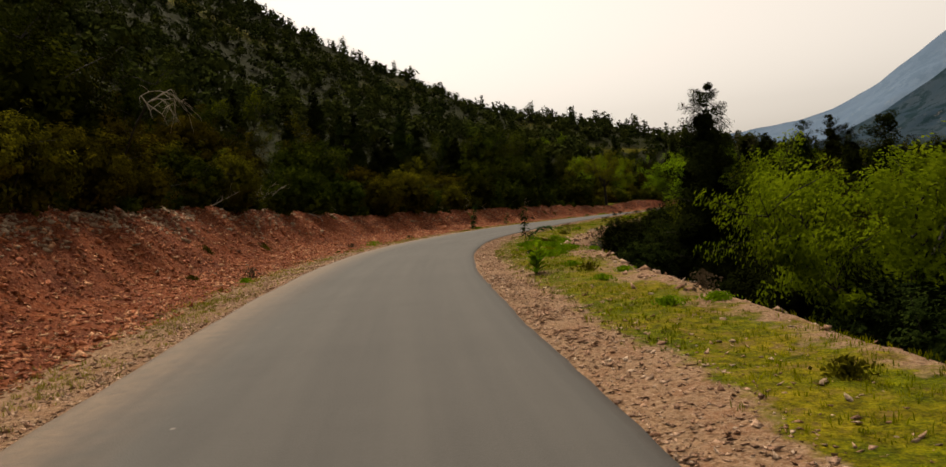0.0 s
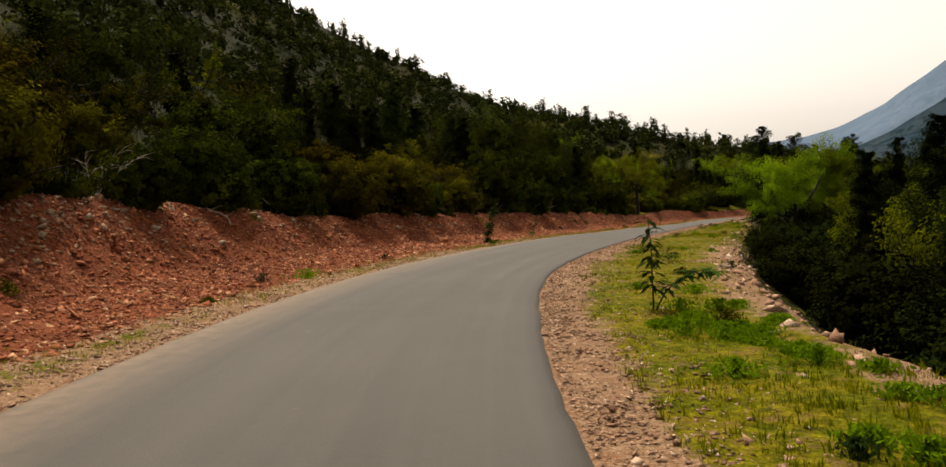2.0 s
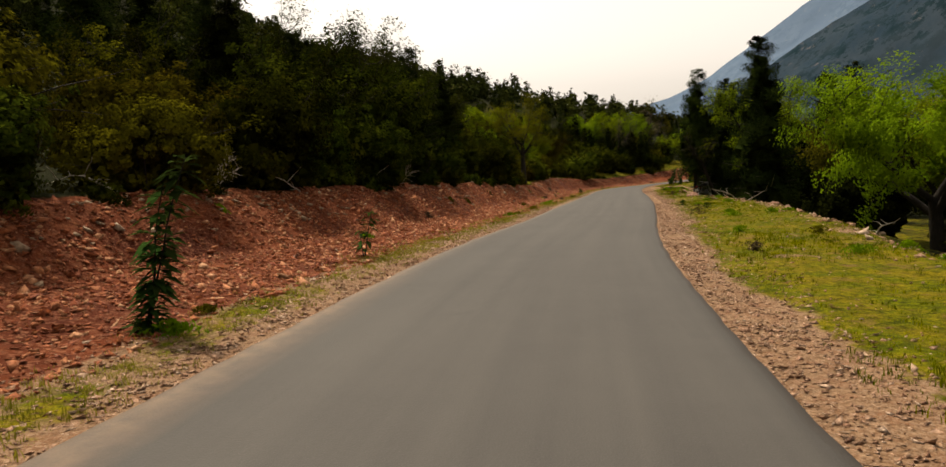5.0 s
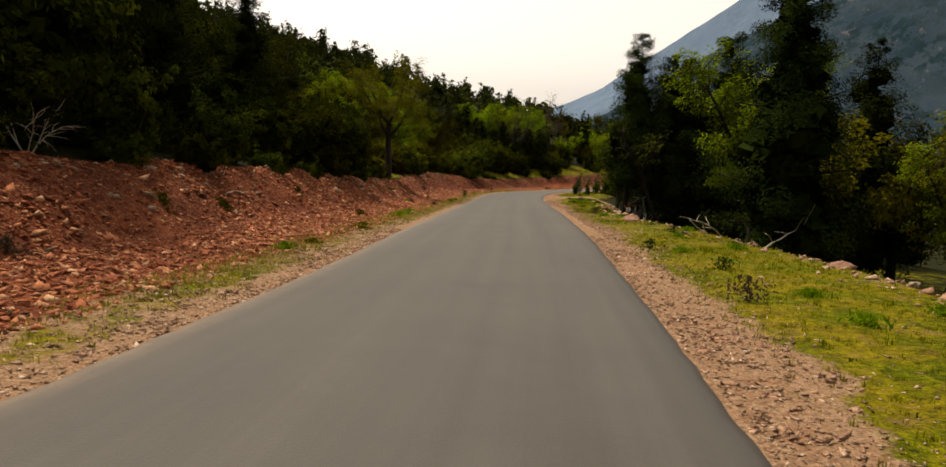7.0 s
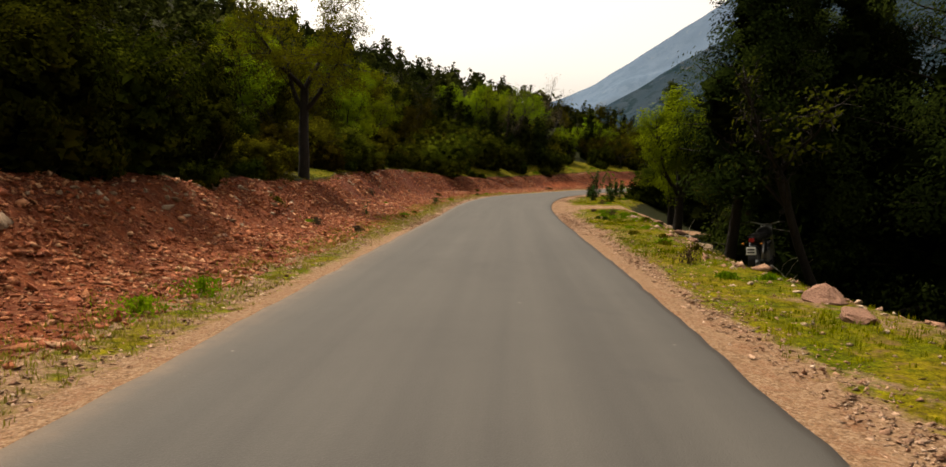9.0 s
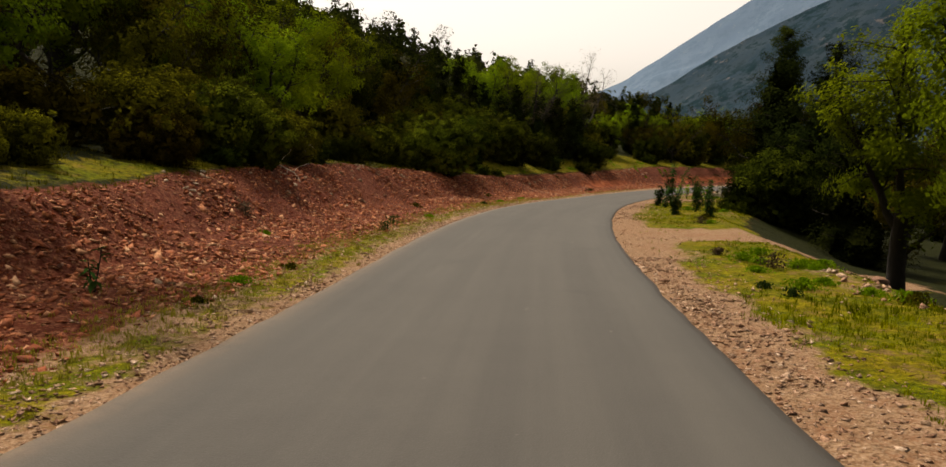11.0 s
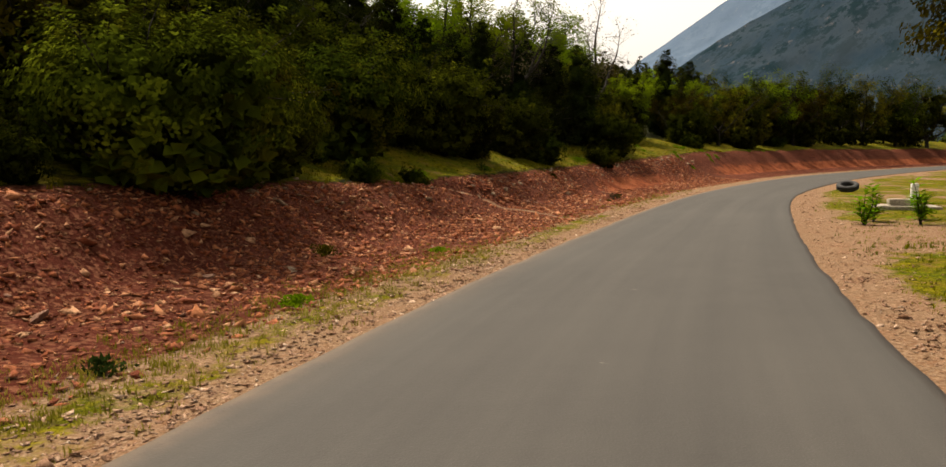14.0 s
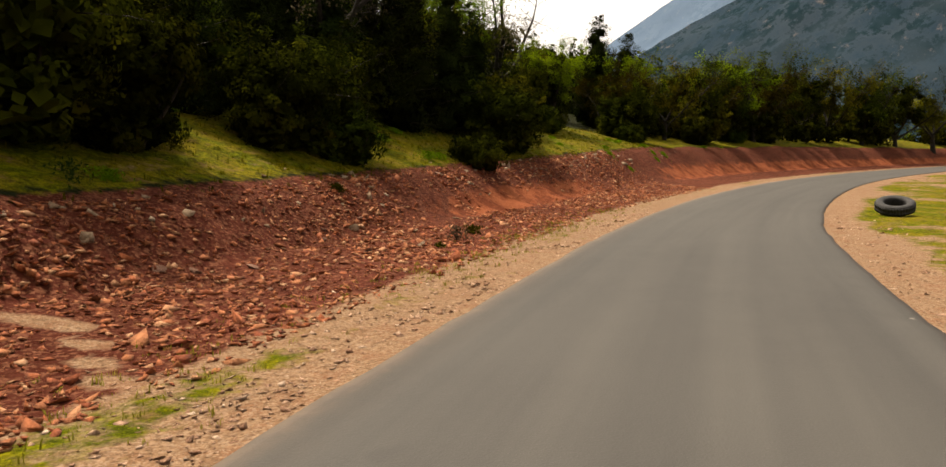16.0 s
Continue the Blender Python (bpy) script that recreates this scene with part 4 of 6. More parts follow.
for i in range(30):
    u = U_(16.5, 24)
    place(SHR_F, pick(0, 4), u, float(top_at(u)) - U_(7.5, 15), U_(0.8, 1.3), "shrubs on the terrace")
for i in range(34):
    u, d = U_(13.0, 19.0), 9.0 + U_(0, 1) * 12
    if U_(0, 1) < 0.5:
        place(CON_F, pick(0, 3), u, float(top_at(u)) - d, U_(0.5, 0.75), "trees on the hillside", 3)
    else:
        scrub(u, float(top_at(u)) - d, U_(1.0, 1.4))

# hillside trees behind them
for i in range(150):
    u = U_(-1, 27)
    d = 5.5 + U_(0, 1) ** 1.2 * 31
    if 13.5 < u < 19 and d < 8:
        continue
    kind, off = U_(0, 1), float(top_at(u)) - d
    if kind < (0.5 if u < 12.5 else 0.25):
        place(CON_F if d < 14 else CON_X, pick(0, 3), u, off, U_(0.7, 1.1) * (1.0 if u < 11 else 0.6), "trees on the hillside", 3)
    elif kind < (0.78 if u < 12.5 else 0.5):
        scrub(u, off, U_(1.0, 1.6))
    else:
        place(BRO_F if d < 14 else BRO_X, r_place.choice(4, p=[0.25, 0.1, 0.3, 0.35] if u > 7 else [0.04, 0.0, 0.26, 0.7]), u, off, U_(0.7, 1.0) * (1.0 if u < 12.5 else 0.75), "trees on the hillside", 3)

# rounded trees crowding round the far bend
for i in range(95):
    u = U_(22, 33)
    off = float(top_at(u)) - 1.5 - U_(0, 1) * 14
    if U_(0, 1) < 0.3:
        place(BRO_X, r_place.choice(4, p=[0.15, 0.1, 0.3, 0.45]), u, off, U_(0.75, 1.2), "trees round the far bend", 3)
    else:
        scrub(u, off, U_(1.2, 2.2))
# trees below the verge on the valley side
VALLEY = [("c", 0, 6.0, 20.0, 1.07), ("c", 1, 7.0, 21.4, 0.8), ("b", 1, 8.6, 17.0, 0.95), ("b", 2, 9.8, 13.6, 1.0), ("b", 3, 8.2, 10.4, 0.8), ("s", 3, 5.0, 21.3, 0.9), ("s", 1, 6.6, 17.6, 1.0), ("s", 0, 6.9, 15.0, 1.1), ("s", 1, 7.2, 12.6, 1.1), ("s", 2, 6.6, 10.0, 1.0),
          ("c", 1, 13.5, 40.5, 1.0), ("c", 0, 9.6, 29.5, 0.95), ("c", 1, 10.6, 31.5, 0.9), ("c", 1, 8.5, 26.9, 0.85), ("c", 0, 9.0, 31.6, 0.75), ("b", 0, 10.8, 35.0, 0.9), ("s", 1, 8.4, 29.6, 1.1), ("s", 3, 7.4, 25.5, 1.0), ("s", 0, 7.9, 27.4, 1.1), ("s", 1, 9.4, 33.4, 1.0), ("s", 0, 11.0, 38.6, 1.0),
          ("b", 1, 13.6, 47.2, 0.95), ("b", 1, 16.2, 49.8, 1.0), ("s", 0, 13.6, 43.8, 1.0), ("s", 3, 14.9, 46.6, 1.1), ("s", 1, 15.6, 51.8, 1.0), ("c", 0, 17.0, 58.6, 1.05), ("b", 0, 19.7, 63.0, 1.25), ("c", 1, 23.6, 68.6, 1.4), ("c", 0, 22.3, 70.3, 1.1), ("c", 1, 24.2, 71.3, 1.25), ("c", 0, 22.9, 72.4, 1.15), 
          ("c", 1, 27.0, 68.2, 1.4), ("b", 0, 24.6, 78.2, 0.95), ("b", 0, 26.6, 81.4, 0.9), ("b", 1, 26.4, 77.2, 0.8), ("s", 1, 25.4, 75.6, 0.8),
          ("c", 2, 36.3, 95.8, 1.6), ("c", 2, 35.2, 92.6, 1.5), ("s", 1, 33.4, 92.6, 1.1), ("b", 2, 38.5, 99.5, 1.1), ("s", 3, 27.7, 80.0, 0.9), ("s", 1, 37.0, 97.6, 1.0), ("c", 2, 33.4, 89.0, 1.1)]
for x, y, k, s in [(-1.1, 55.7, 0, 0.8), (4.9, 64.2, 1, 0.95), (-3.7, 60.0, 1, 1.0), (-5.1, 58.0, 0, 1.05), (-5.4, 43.4, 1, 0.75), (1.6, 60.8, 1, 0.7), (7.2, 69.5, 0, 0.8)]:
    settle(CON[k], x, y, U_(0, 6.28), s, U_(-3, 3), group="trees on the hillside")
for kind, k, x, y, s in VALLEY:
    if kind == "s" and y < 53:                             # near-black shrubs: the shade under the conifers is put into their leaf colour
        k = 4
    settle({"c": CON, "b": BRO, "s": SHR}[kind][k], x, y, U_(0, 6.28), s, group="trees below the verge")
for i in range(120):
    u = U_(-1, 24)
    kind, off = U_(0, 1), float(verge_at(u)) + 4.0 + U_(0, 1) ** 1.3 * 25
    if kind < 0.3:
        place(CON_F if off < 13 else CON_X, pick(0, 3), u, off, U_(0.75, 1.1), "trees below the verge", 3)
    elif kind < 0.62:
        place(BRO_F if off < 13 else BRO_X, pick(0, 3), u, off, U_(0.75, 1.05), "trees below the verge", 3)
    else:
        scrub(u, off, U_(0.9, 1.4))
for i in range(26):
    u = U_(7.5, 13.5)
    place(CON_F if U_(0, 1) < 0.5 else BRO_F, pick(0, 3), u, float(verge_at(u)) + U_(5.5, 13), U_(0.9, 1.3), "trees below the verge", 3)
u = 2.9
while u < 11.6:
    x, y = (float(v) for v in at(u, float(verge_at(u)) + U_(1.2, 2.2) + (1.3 if u > 8.8 else 0.0)))
    if math.hypot(x - 20.2, y - 69.6) > 3.4 and not 6.9 < u < 9.8:
        # the near-black kind carries the deep shade below the verge in its leaf colour
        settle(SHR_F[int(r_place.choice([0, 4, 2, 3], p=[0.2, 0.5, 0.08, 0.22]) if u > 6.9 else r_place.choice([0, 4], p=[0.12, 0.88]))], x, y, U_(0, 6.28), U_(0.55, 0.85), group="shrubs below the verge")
    u += U_(0.22, 0.4)
# the tree that stands alone on the bank, and others by the far bend
LONE = make_broadleaf("lone_tree", "thin-leaved tree standing alone on the red bank", 6.0, 2.4, 143, 13000, 0.055, LEAF_YELLOW, 0.46, None, 0.15, (0.0, 0.0), girth=0.024, sway=0.07)
settle(LONE, 14.5, 82.5, 0.6, 1.0)
for x, y, k, s in [(14.6, 94.8, 0, 1.0), (15.0, 96.5, 1, 1.0), (20.0, 103.5, 2, 1.0), (33.0, 128.0, 3, 1.0), (56.0, 139.0, 1, 0.9), (64.0, 140.5, 2, 0.9), (45.0, 133.0, 0, 0.9), (52.5, 134.0, 2, 0.8), (11.6, 88.8, 2, 0.9), (18.4, 96.8, 0, 0.9), (19.5, 99.0, 1, 0.8), (23.0, 104.5, 2, 0.9), (27.5, 113.5, 3, 0.9), (37.0, 124.0, 3, 0.9), (42.0, 127.5, 2, 0.9), (48.0, 131.0, 0, 0.85), (15.0, 91.6, 2, 0.8), (13.2, 88.6, 0, 0.8), (15.4, 94.4, 1, 0.75)]:
    settle(BRO_F[k], x, y, U_(0, 6.28), s)
# tall spring-green trees behind the terrace
for x, y, s in [(36.2, 124.6, 1.35), (38.6, 127.2, 1.4), (41.4, 129.4, 1.4), (44.4, 133.2, 1.3), (33.6, 122.6, 1.3)]:
    settle(BRO_F[0], x, y, U_(0, 6.28), s, group="trees on the hillside")
# rounded dark trees beyond the terrace
for x, y, k, s in [(54.2, 137.6, 3, 0.9), (57.4, 136.4, 2, 0.95), (61.0, 138.6, 3, 1.0), (65.0, 141.2, 3, 1.15), (69.2, 143.0, 2, 1.2), (74.0, 146.4, 3, 1.4), (79.0, 148.4, 3, 1.4), (84.0, 151.0, 2, 1.5), (90.0, 153.0, 3, 1.5), (96.0, 154.5, 3, 1.6), (103.0, 156.0, 2, 1.7), (67.0, 145.5, 1, 1.1)]:
    settle(BRO_F[k], x, y, U_(0, 6.28), s, group="trees round the far bend")
# the half-bare old tree on the terrace, the leaning trunk by the motorcycle
OLD = make_broadleaf("old_tree", "old half-bare tree with a thick crooked trunk", 8.5, 3.4, 131, 1500, 0.08, LEAF_DRY, 0.30, None, 0.35, (0.25, 0.0))
settle(OLD, 49.0, 137.0, 2.0, 1.0)
settle(OLD, 36.5, 121.5, 4.0, 0.7, label="slender half-bare tree among the shrubs")
THIN = make_broadleaf("leaning_tree", "thin dark tree leaning over the drop", 4.6, 1.1, 133, 900, 0.08, LEAF_DARK, 0.55, None, 0.3, (-0.28, 0.15), girth=0.016)
settle(THIN, 21.5, 69.2, 0.0, 1.0)
SPIRE = make_conifer("conifer_tree", "tall narrow dark conifer with a bare lower trunk", 6.7, 1.75, 151, 40000, 0.05, LEAF_PINE, 0.3, 0.2)
settle(SPIRE, 20.55, 70.9, 1.0, 1.0, group="trees below the verge")
settle(SPIRE, 26.65, 73.6, 3.0, 1.1, group="trees below the verge")
retire([OLD, THIN, LONE, SPIRE])


def build_far_woods():
    """The woods of the hill up to its crest and of the far valley: too many to count."""
    r = np.random.default_rng(77)
    trees, bushes = [], []
    for i in range(7):
        h, w = r.uniform(2.4, 4.6), r.uniform(1.0, 1.7)
        pieces = []
        for k in range(8):
            f = (k + 0.5) / 8
            rad = w * (math.sin(math.pi * min(1.0, f * 0.8 + 0.2)) ** 0.7 if i != 3 else (1 - f) ** 0.65) * r.uniform(0.75, 1.1) + 0.12
            c = np.array([r.normal() * 0.14, r.normal() * 0.14, h * (0.10 + 0.88 * f)])
            if k % 2 == 0:
                pieces.append(blob_core(c, rad * 0.64, r, 0.9, 20))
            pts = clumps(np.tile(c, (4, 1)) + unit(r.normal(size=(4, 3))) * rad * 0.8, np.full(4, rad * 0.5), 3, r)
            pieces.append(leaf_quads(pts, 0.46, 0.33, r, 0, c))
        trees.append(join(pieces))
    for i in range(5):
        pieces = []
        for k in range(2):
            c = np.array([r.normal() * 0.5, r.normal() * 0.5, r.uniform(0.3, 0.7)])
            pieces.append(blob_core(c, r.uniform(0.38, 0.53), r, 0.8, 18))
            pieces.append(leaf_quads(clumps(np.tile(c, (6, 1)) + unit(r.normal(size=(6, 3))) * 0.55, np.full(6, 0.32), 3, r), 0.40, 0.28, r, 0, c))
        bushes.append(join(pieces))

    def spread(protos, count, smin, smax, keep):
        out = []
        while len(out) < count:
            u, d = r.uniform(-3, 33), 34 + r.uniform() ** 0.85 * 190
            x, y = (float(v) for v in at(u, -d))
            if y < 215 and x > -170 and y > 5:
                out.append((x, y))
        out += keep
        pl = np.array(out)
        zs = height(pl[:, 0], pl[:, 1])
        vs, fs, n = [], [], 0
        for (x, y), z in zip(pl, zs):
            v, f = protos[int(r.integers(0, len(protos)))]
            a, s = r.uniform(0, 6.28), r.uniform(smin, smax)
            ca, sa = math.cos(a) * s, math.sin(a) * s
            vs.append(np.stack([v[:, 0] * ca - v[:, 1] * sa + x, v[:, 0] * sa + v[:, 1] * ca + y, v[:, 2] * s * r.uniform(0.85, 1.15) + z - 0.1], -1))
            fs.append(f + n)
            n += len(v)
        return np.concatenate(vs), np.concatenate(fs)

    valley = []
    while len(valley) < 420:
        x, y = r.uniform(30, 260), r.uniform(10, 320)
        _, oo = road_coords([x], [y])
        if oo[0] > 30:
            valley.append((x, y))
    crest = [(x, 186.0 - 0.0035 * max(x, 0) ** 1.9 + r.normal() * 3.0) for x in np.arange(-120, 100, 1.5)]
    tree_mesh = mesh_np("far_woods", *spread(trees, 1500, 0.45, 1.0, valley + crest), LEAF_FAR)
    tagged(new("far_woods", tree_mesh), "dark evergreen woods covering the hillside up to its crest", "woods", kind="stuff")
    bush_mesh = mesh_np("far_scrub", *spread(bushes, 3600, 1.0, 2.4, [(x + r.normal() * 6, y + r.normal() * 6) for x, y in valley]), LEAF_FAR)
    mid = []
    for i in range(6):
        pieces = []
        for k in range(7):
            a, d = r.uniform(0, 6.28), r.uniform(0.1, 0.9)
            c = np.array([math.cos(a) * d, math.sin(a) * d, r.uniform(0.4, 1.15) * (1 - 0.3 * d)])
            rad = r.uniform(0.42, 0.65)
            pieces.append(blob_core(c, rad * 0.55, r, 0.85, 24))
            shell = unit(r.normal(size=(24, 3)) + [0, 0, 0.25]) * rad * r.uniform(0.85, 1.05, (24, 1))
            pieces.append(leaf_quads(clumps(c + shell, np.full(24, rad * 0.25), 5, r), 0.19, 0.115, r, 0, c))
        mid.append(join(pieces))
    vs, fs, n = [], [], 0
    zs = height(np.array([q[0] for q in SCRUB]), np.array([q[1] for q in SCRUB]))
    for (x, y, s), z in zip(SCRUB, zs):
        v, f = mid[int(r.integers(0, 6))]
        a = r.uniform(0, 6.28)
        ca, sa = math.cos(a) * s, math.sin(a) * s
        vs.append(np.stack([v[:, 0] * ca - v[:, 1] * sa + x, v[:, 0] * sa + v[:, 1] * ca + y, v[:, 2] * s + z - 0.1], -1))
        fs.append(f + n)
        n += len(v)
    tagged(new("slope_scrub", mesh_np("slope_scrub", np.concatenate(vs), np.concatenate(fs), LEAF_DARK)), "rounded dark green bushes crowding the wooded slopes", "scrub", kind="stuff")
    tagged(new("far_scrub", bush_mesh), "dark green scrub between the hillside trees", "scrub", kind="stuff")


build_far_woods()
retire(CON + SHR + BRO + CON_F + SHR_F + BRO_F + CON_X + SHR_X + BRO_X)

# ---- stones, gravel and grass ----
def ico():
    bm = bmesh.new()
    bmesh.ops.create_icosphere(bm, subdivisions=1, radius=1.0)
    v = np.array([p.co[:] for p in bm.verts])
    f = np.array([[q.index for q in p.verts] for p in bm.faces])
    bm.free()
    return v, f


ICO_V, ICO_F = ico()
OCT_V = np.array([(1, 0, 0), (-1, 0, 0), (0, 1, 0), (0, -1, 0), (0, 0, 1), (0, 0, -1)], float)
TET_V = np.array([(1, 0.1, 0.2), (-0.6, 0.8, 0.2), (-0.5, -0.9, 0.3), (0.1, 0.0, -1.0)], float)
TET_F = np.array([(0, 1, 2), (0, 3, 1), (1, 3, 2), (2, 3, 0)])
OCT_F = np.array([(0, 2, 4), (2, 1, 4), (1, 3, 4), (3, 0, 4), (2, 0, 5), (1, 2, 5), (3, 1, 5), (0, 3, 5)])


def scatter(name, label, category, x, y, size, base_v, base_f, material, r, flat=0.6, sink=0.25):
    """Many small angular stones as one mesh."""
    n, k = len(x), len(base_v)
    z = height(x, y)
    shape = base_v[None] * r.uniform(0.6, 1.25, (n, k, 1)) * r.uniform(0.55, 1.4, (n, 1, 3)) + r.normal(0, 0.22, (n, k, 3))
    shape[..., 2] *= flat
    a = r.uniform(0, 2 * np.pi, n)
    tilt = r.normal(0, 0.5, n)
    ct, st = np.cos(tilt)[:, None], np.sin(tilt)[:, None]
    sx, sz = shape[..., 0] * ct - shape[..., 2] * st, shape[..., 0] * st + shape[..., 2] * ct
    ca, sa = np.cos(a)[:, None], np.sin(a)[:, None]
    px, py = sx * ca - shape[..., 1] * sa, sx * sa + shape[..., 1] * ca
    v = np.stack([px * size[:, None] + x[:, None], py * size[:, None] + y[:, None], sz * size[:, None] + (z + size * (flat * 0.5 - sink))[:, None]], -1)
    f = (base_f[None] + (np.arange(n) * k)[:, None, None]).reshape(-1, 3)
    return tagged(new(name, mesh_np(name, v.reshape(-1, 3), f, material)), label, category, kind="stuff")


def build_rubble():
    r = np.random.default_rng(31)
    n = 165000
    u = r.uniform(-1.2, 20, n)
    f = r.uniform(0, 1, n) ** 0.9
    off = -2.55 + (top_at(u) + 2.45) * f
    x, y = at(u, off)
    trail = np.abs(u - trail_at(off)) < 0.026
    keep = ~trail & (r.uniform(size=n) < np.clip(0.68 + 0.8 * vnoise(x, y, 1.8, 61) + 0.2 * (u < 8) - 0.9 * clay_at(u, off), 0.02, 1))
    x, y, u = x[keep], y[keep], u[keep]
    size = np.clip(np.exp(r.normal(-3.62, 0.5, len(x))), 0.012, 0.085) * np.interp(u, [11, 13], [1.0, 0.94])
    big = size > 0.036
    scatter("bank_rubble", "loose angular pinkish rubble on the red bank", "rubble", x[big], y[big], size[big] * 1.1, OCT_V, OCT_F, RUBBLE, r, 0.42)
    scatter("bank_chips", "small sharp reddish stone chips on the bank", "rubble", x[~big], y[~big], size[~big] * 1.25, TET_V, TET_F, RUBBLE, r, 0.5, 0.1)
    n = 34000
    u = r.uniform(-0.5, 18.5, n)
    side = r.uniform(size=n) < 0.55
    half = np.interp(u, SU, HALF)
    off = np.where(side & (np.abs(u - 13.1) > 0.5), half + 0.03 + np.abs(r.normal(0, 0.55, n)), -half - 0.02 - np.abs(r.normal(0, 0.5, n)))
    x, y = at(u, off)
    keep = r.uniform(size=n) < np.clip(0.6 + 0.8 * vnoise(x, y, 1.2, 62) - 0.4 * side * (u > 13.3), 0.05, 1)
    x, y = x[keep], y[keep]
    size = np.clip(np.exp(r.normal(-4.1, 0.45, len(x))), 0.006, 0.05)
    scatter("shoulder_gravel", "fine tan gravel along the road's edges", "gravel", x, y, size, OCT_V, OCT_F, PEBBLE, r, 0.45)
    n = 140000
    u = r.uniform(-0.4, 17.5, n)
    side = r.uniform(size=n) < 0.5
    half = np.interp(u, SU, HALF)
    off = np.where(side, half + 0.02 + np.abs(r.normal(0, 0.48, n)), -half - 0.02 - np.abs(r.normal(0, 0.6, n)))
    x, y = at(u, off)
    keep = r.uniform(size=n) < np.clip(0.7 + 0.7 * vnoise(x, y, 0.8, 63) - 0.75 * side * (np.abs(u - 13.1) < 0.5) - 0.55 * (u > 15.4) - 0.4 * side * (u > 13.3), 0.04, 1)
    x, y = x[keep], y[keep]
    scatter("shoulder_chips", "sharp pinkish stone chips along the road's edges", "gravel", x, y, np.clip(np.exp(r.normal(-4.05, 0.4, len(x))), 0.008, 0.04), TET_V, TET_F, PEBBLE, r, 0.28, 0.05)
    n = 900
    u = r.uniform(0, 13.0, n)
    off = 2.4 + (verge_at(u) - 2.4) * r.uniform(0, 1, n)
    x, y = at(u, off)
    scatter("verge_stones", "small pale stones lying in the verge's grass", "stones", x, y, np.clip(np.exp(r.normal(-3.95, 0.4, n)), 0.01, 0.045), ICO_V, ICO_F, ROCK, r, 0.5)
    n = 1700
    u = r.uniform(0, 12.6, n)
    off = verge_at(u) + r.normal(0.1, 0.3, n)
    x, y = at(u, off)
    size = np.clip(np.exp(r.normal(-3.25, 0.5, n)), 0.02, 0.11)
    scatter("verge_rubble", "pale broken stones along the verge's drop", "rubble", x, y, size, OCT_V, OCT_F, PEBBLE, r, 0.6)


def build_lip_stones():
    """Pale stones and clods along the lip of the cut."""
    r = np.random.default_rng(37)
    n = 4200
    pick_of = r.uniform(size=n)
    u = np.where(pick_of < 0.55, r.uniform(1.5, 5.0, n), np.where(pick_of < 0.85, r.uniform(-0.5, 11.5, n), r.uniform(12.6, 21.0, n)))
    off = top_at(u) + np.interp(u, [12, 14], [0.45, 0.15]) + r.normal(0, 0.3, n)
    x, y = at(u, off)
    keep = r.uniform(size=n) < np.clip(0.45 + 1.1 * vnoise(x, y, 2.2, 81), 0.03, 1)
    x, y = x[keep], y[keep]
    scatter("lip_stones", "pale broken stones along the top of the bank", "rubble", x, y, np.clip(np.exp(r.normal(-3.0, 0.4, len(x))), 0.025, 0.13), ICO_V, ICO_F, ROCK, r, 0.45)


def make_rock(seed, material):
    """A single boulder: an ico ball cut flat by chance planes."""
    r = np.random.default_rng(seed)
    bm = bmesh.new()
    bmesh.ops.create_icosphere(bm, subdivisions=3, radius=1.0)
    planes = [(Vector(unit(r.normal(size=3))), r.uniform(0.45, 0.8)) for _ in range(14)]
    for v in bm.verts:
        for nrm, dist in planes:
            over = v.co.dot(nrm) - dist
            if over > 0:
                v.co -= nrm * over * 0.92
        v.co += v.co.normalized() * (0.16 * noise.noise(v.co * 2.2 + Vector((seed, 0, 0))) + 0.07 * noise.noise(v.co * 6 + Vector((seed, 3, 0))))
        v.co.z *= 0.68
    me = bpy.data.meshes.new("rock")
    bm.to_mesh(me)
    bm.free()
    me.materials.append(material)
    return me


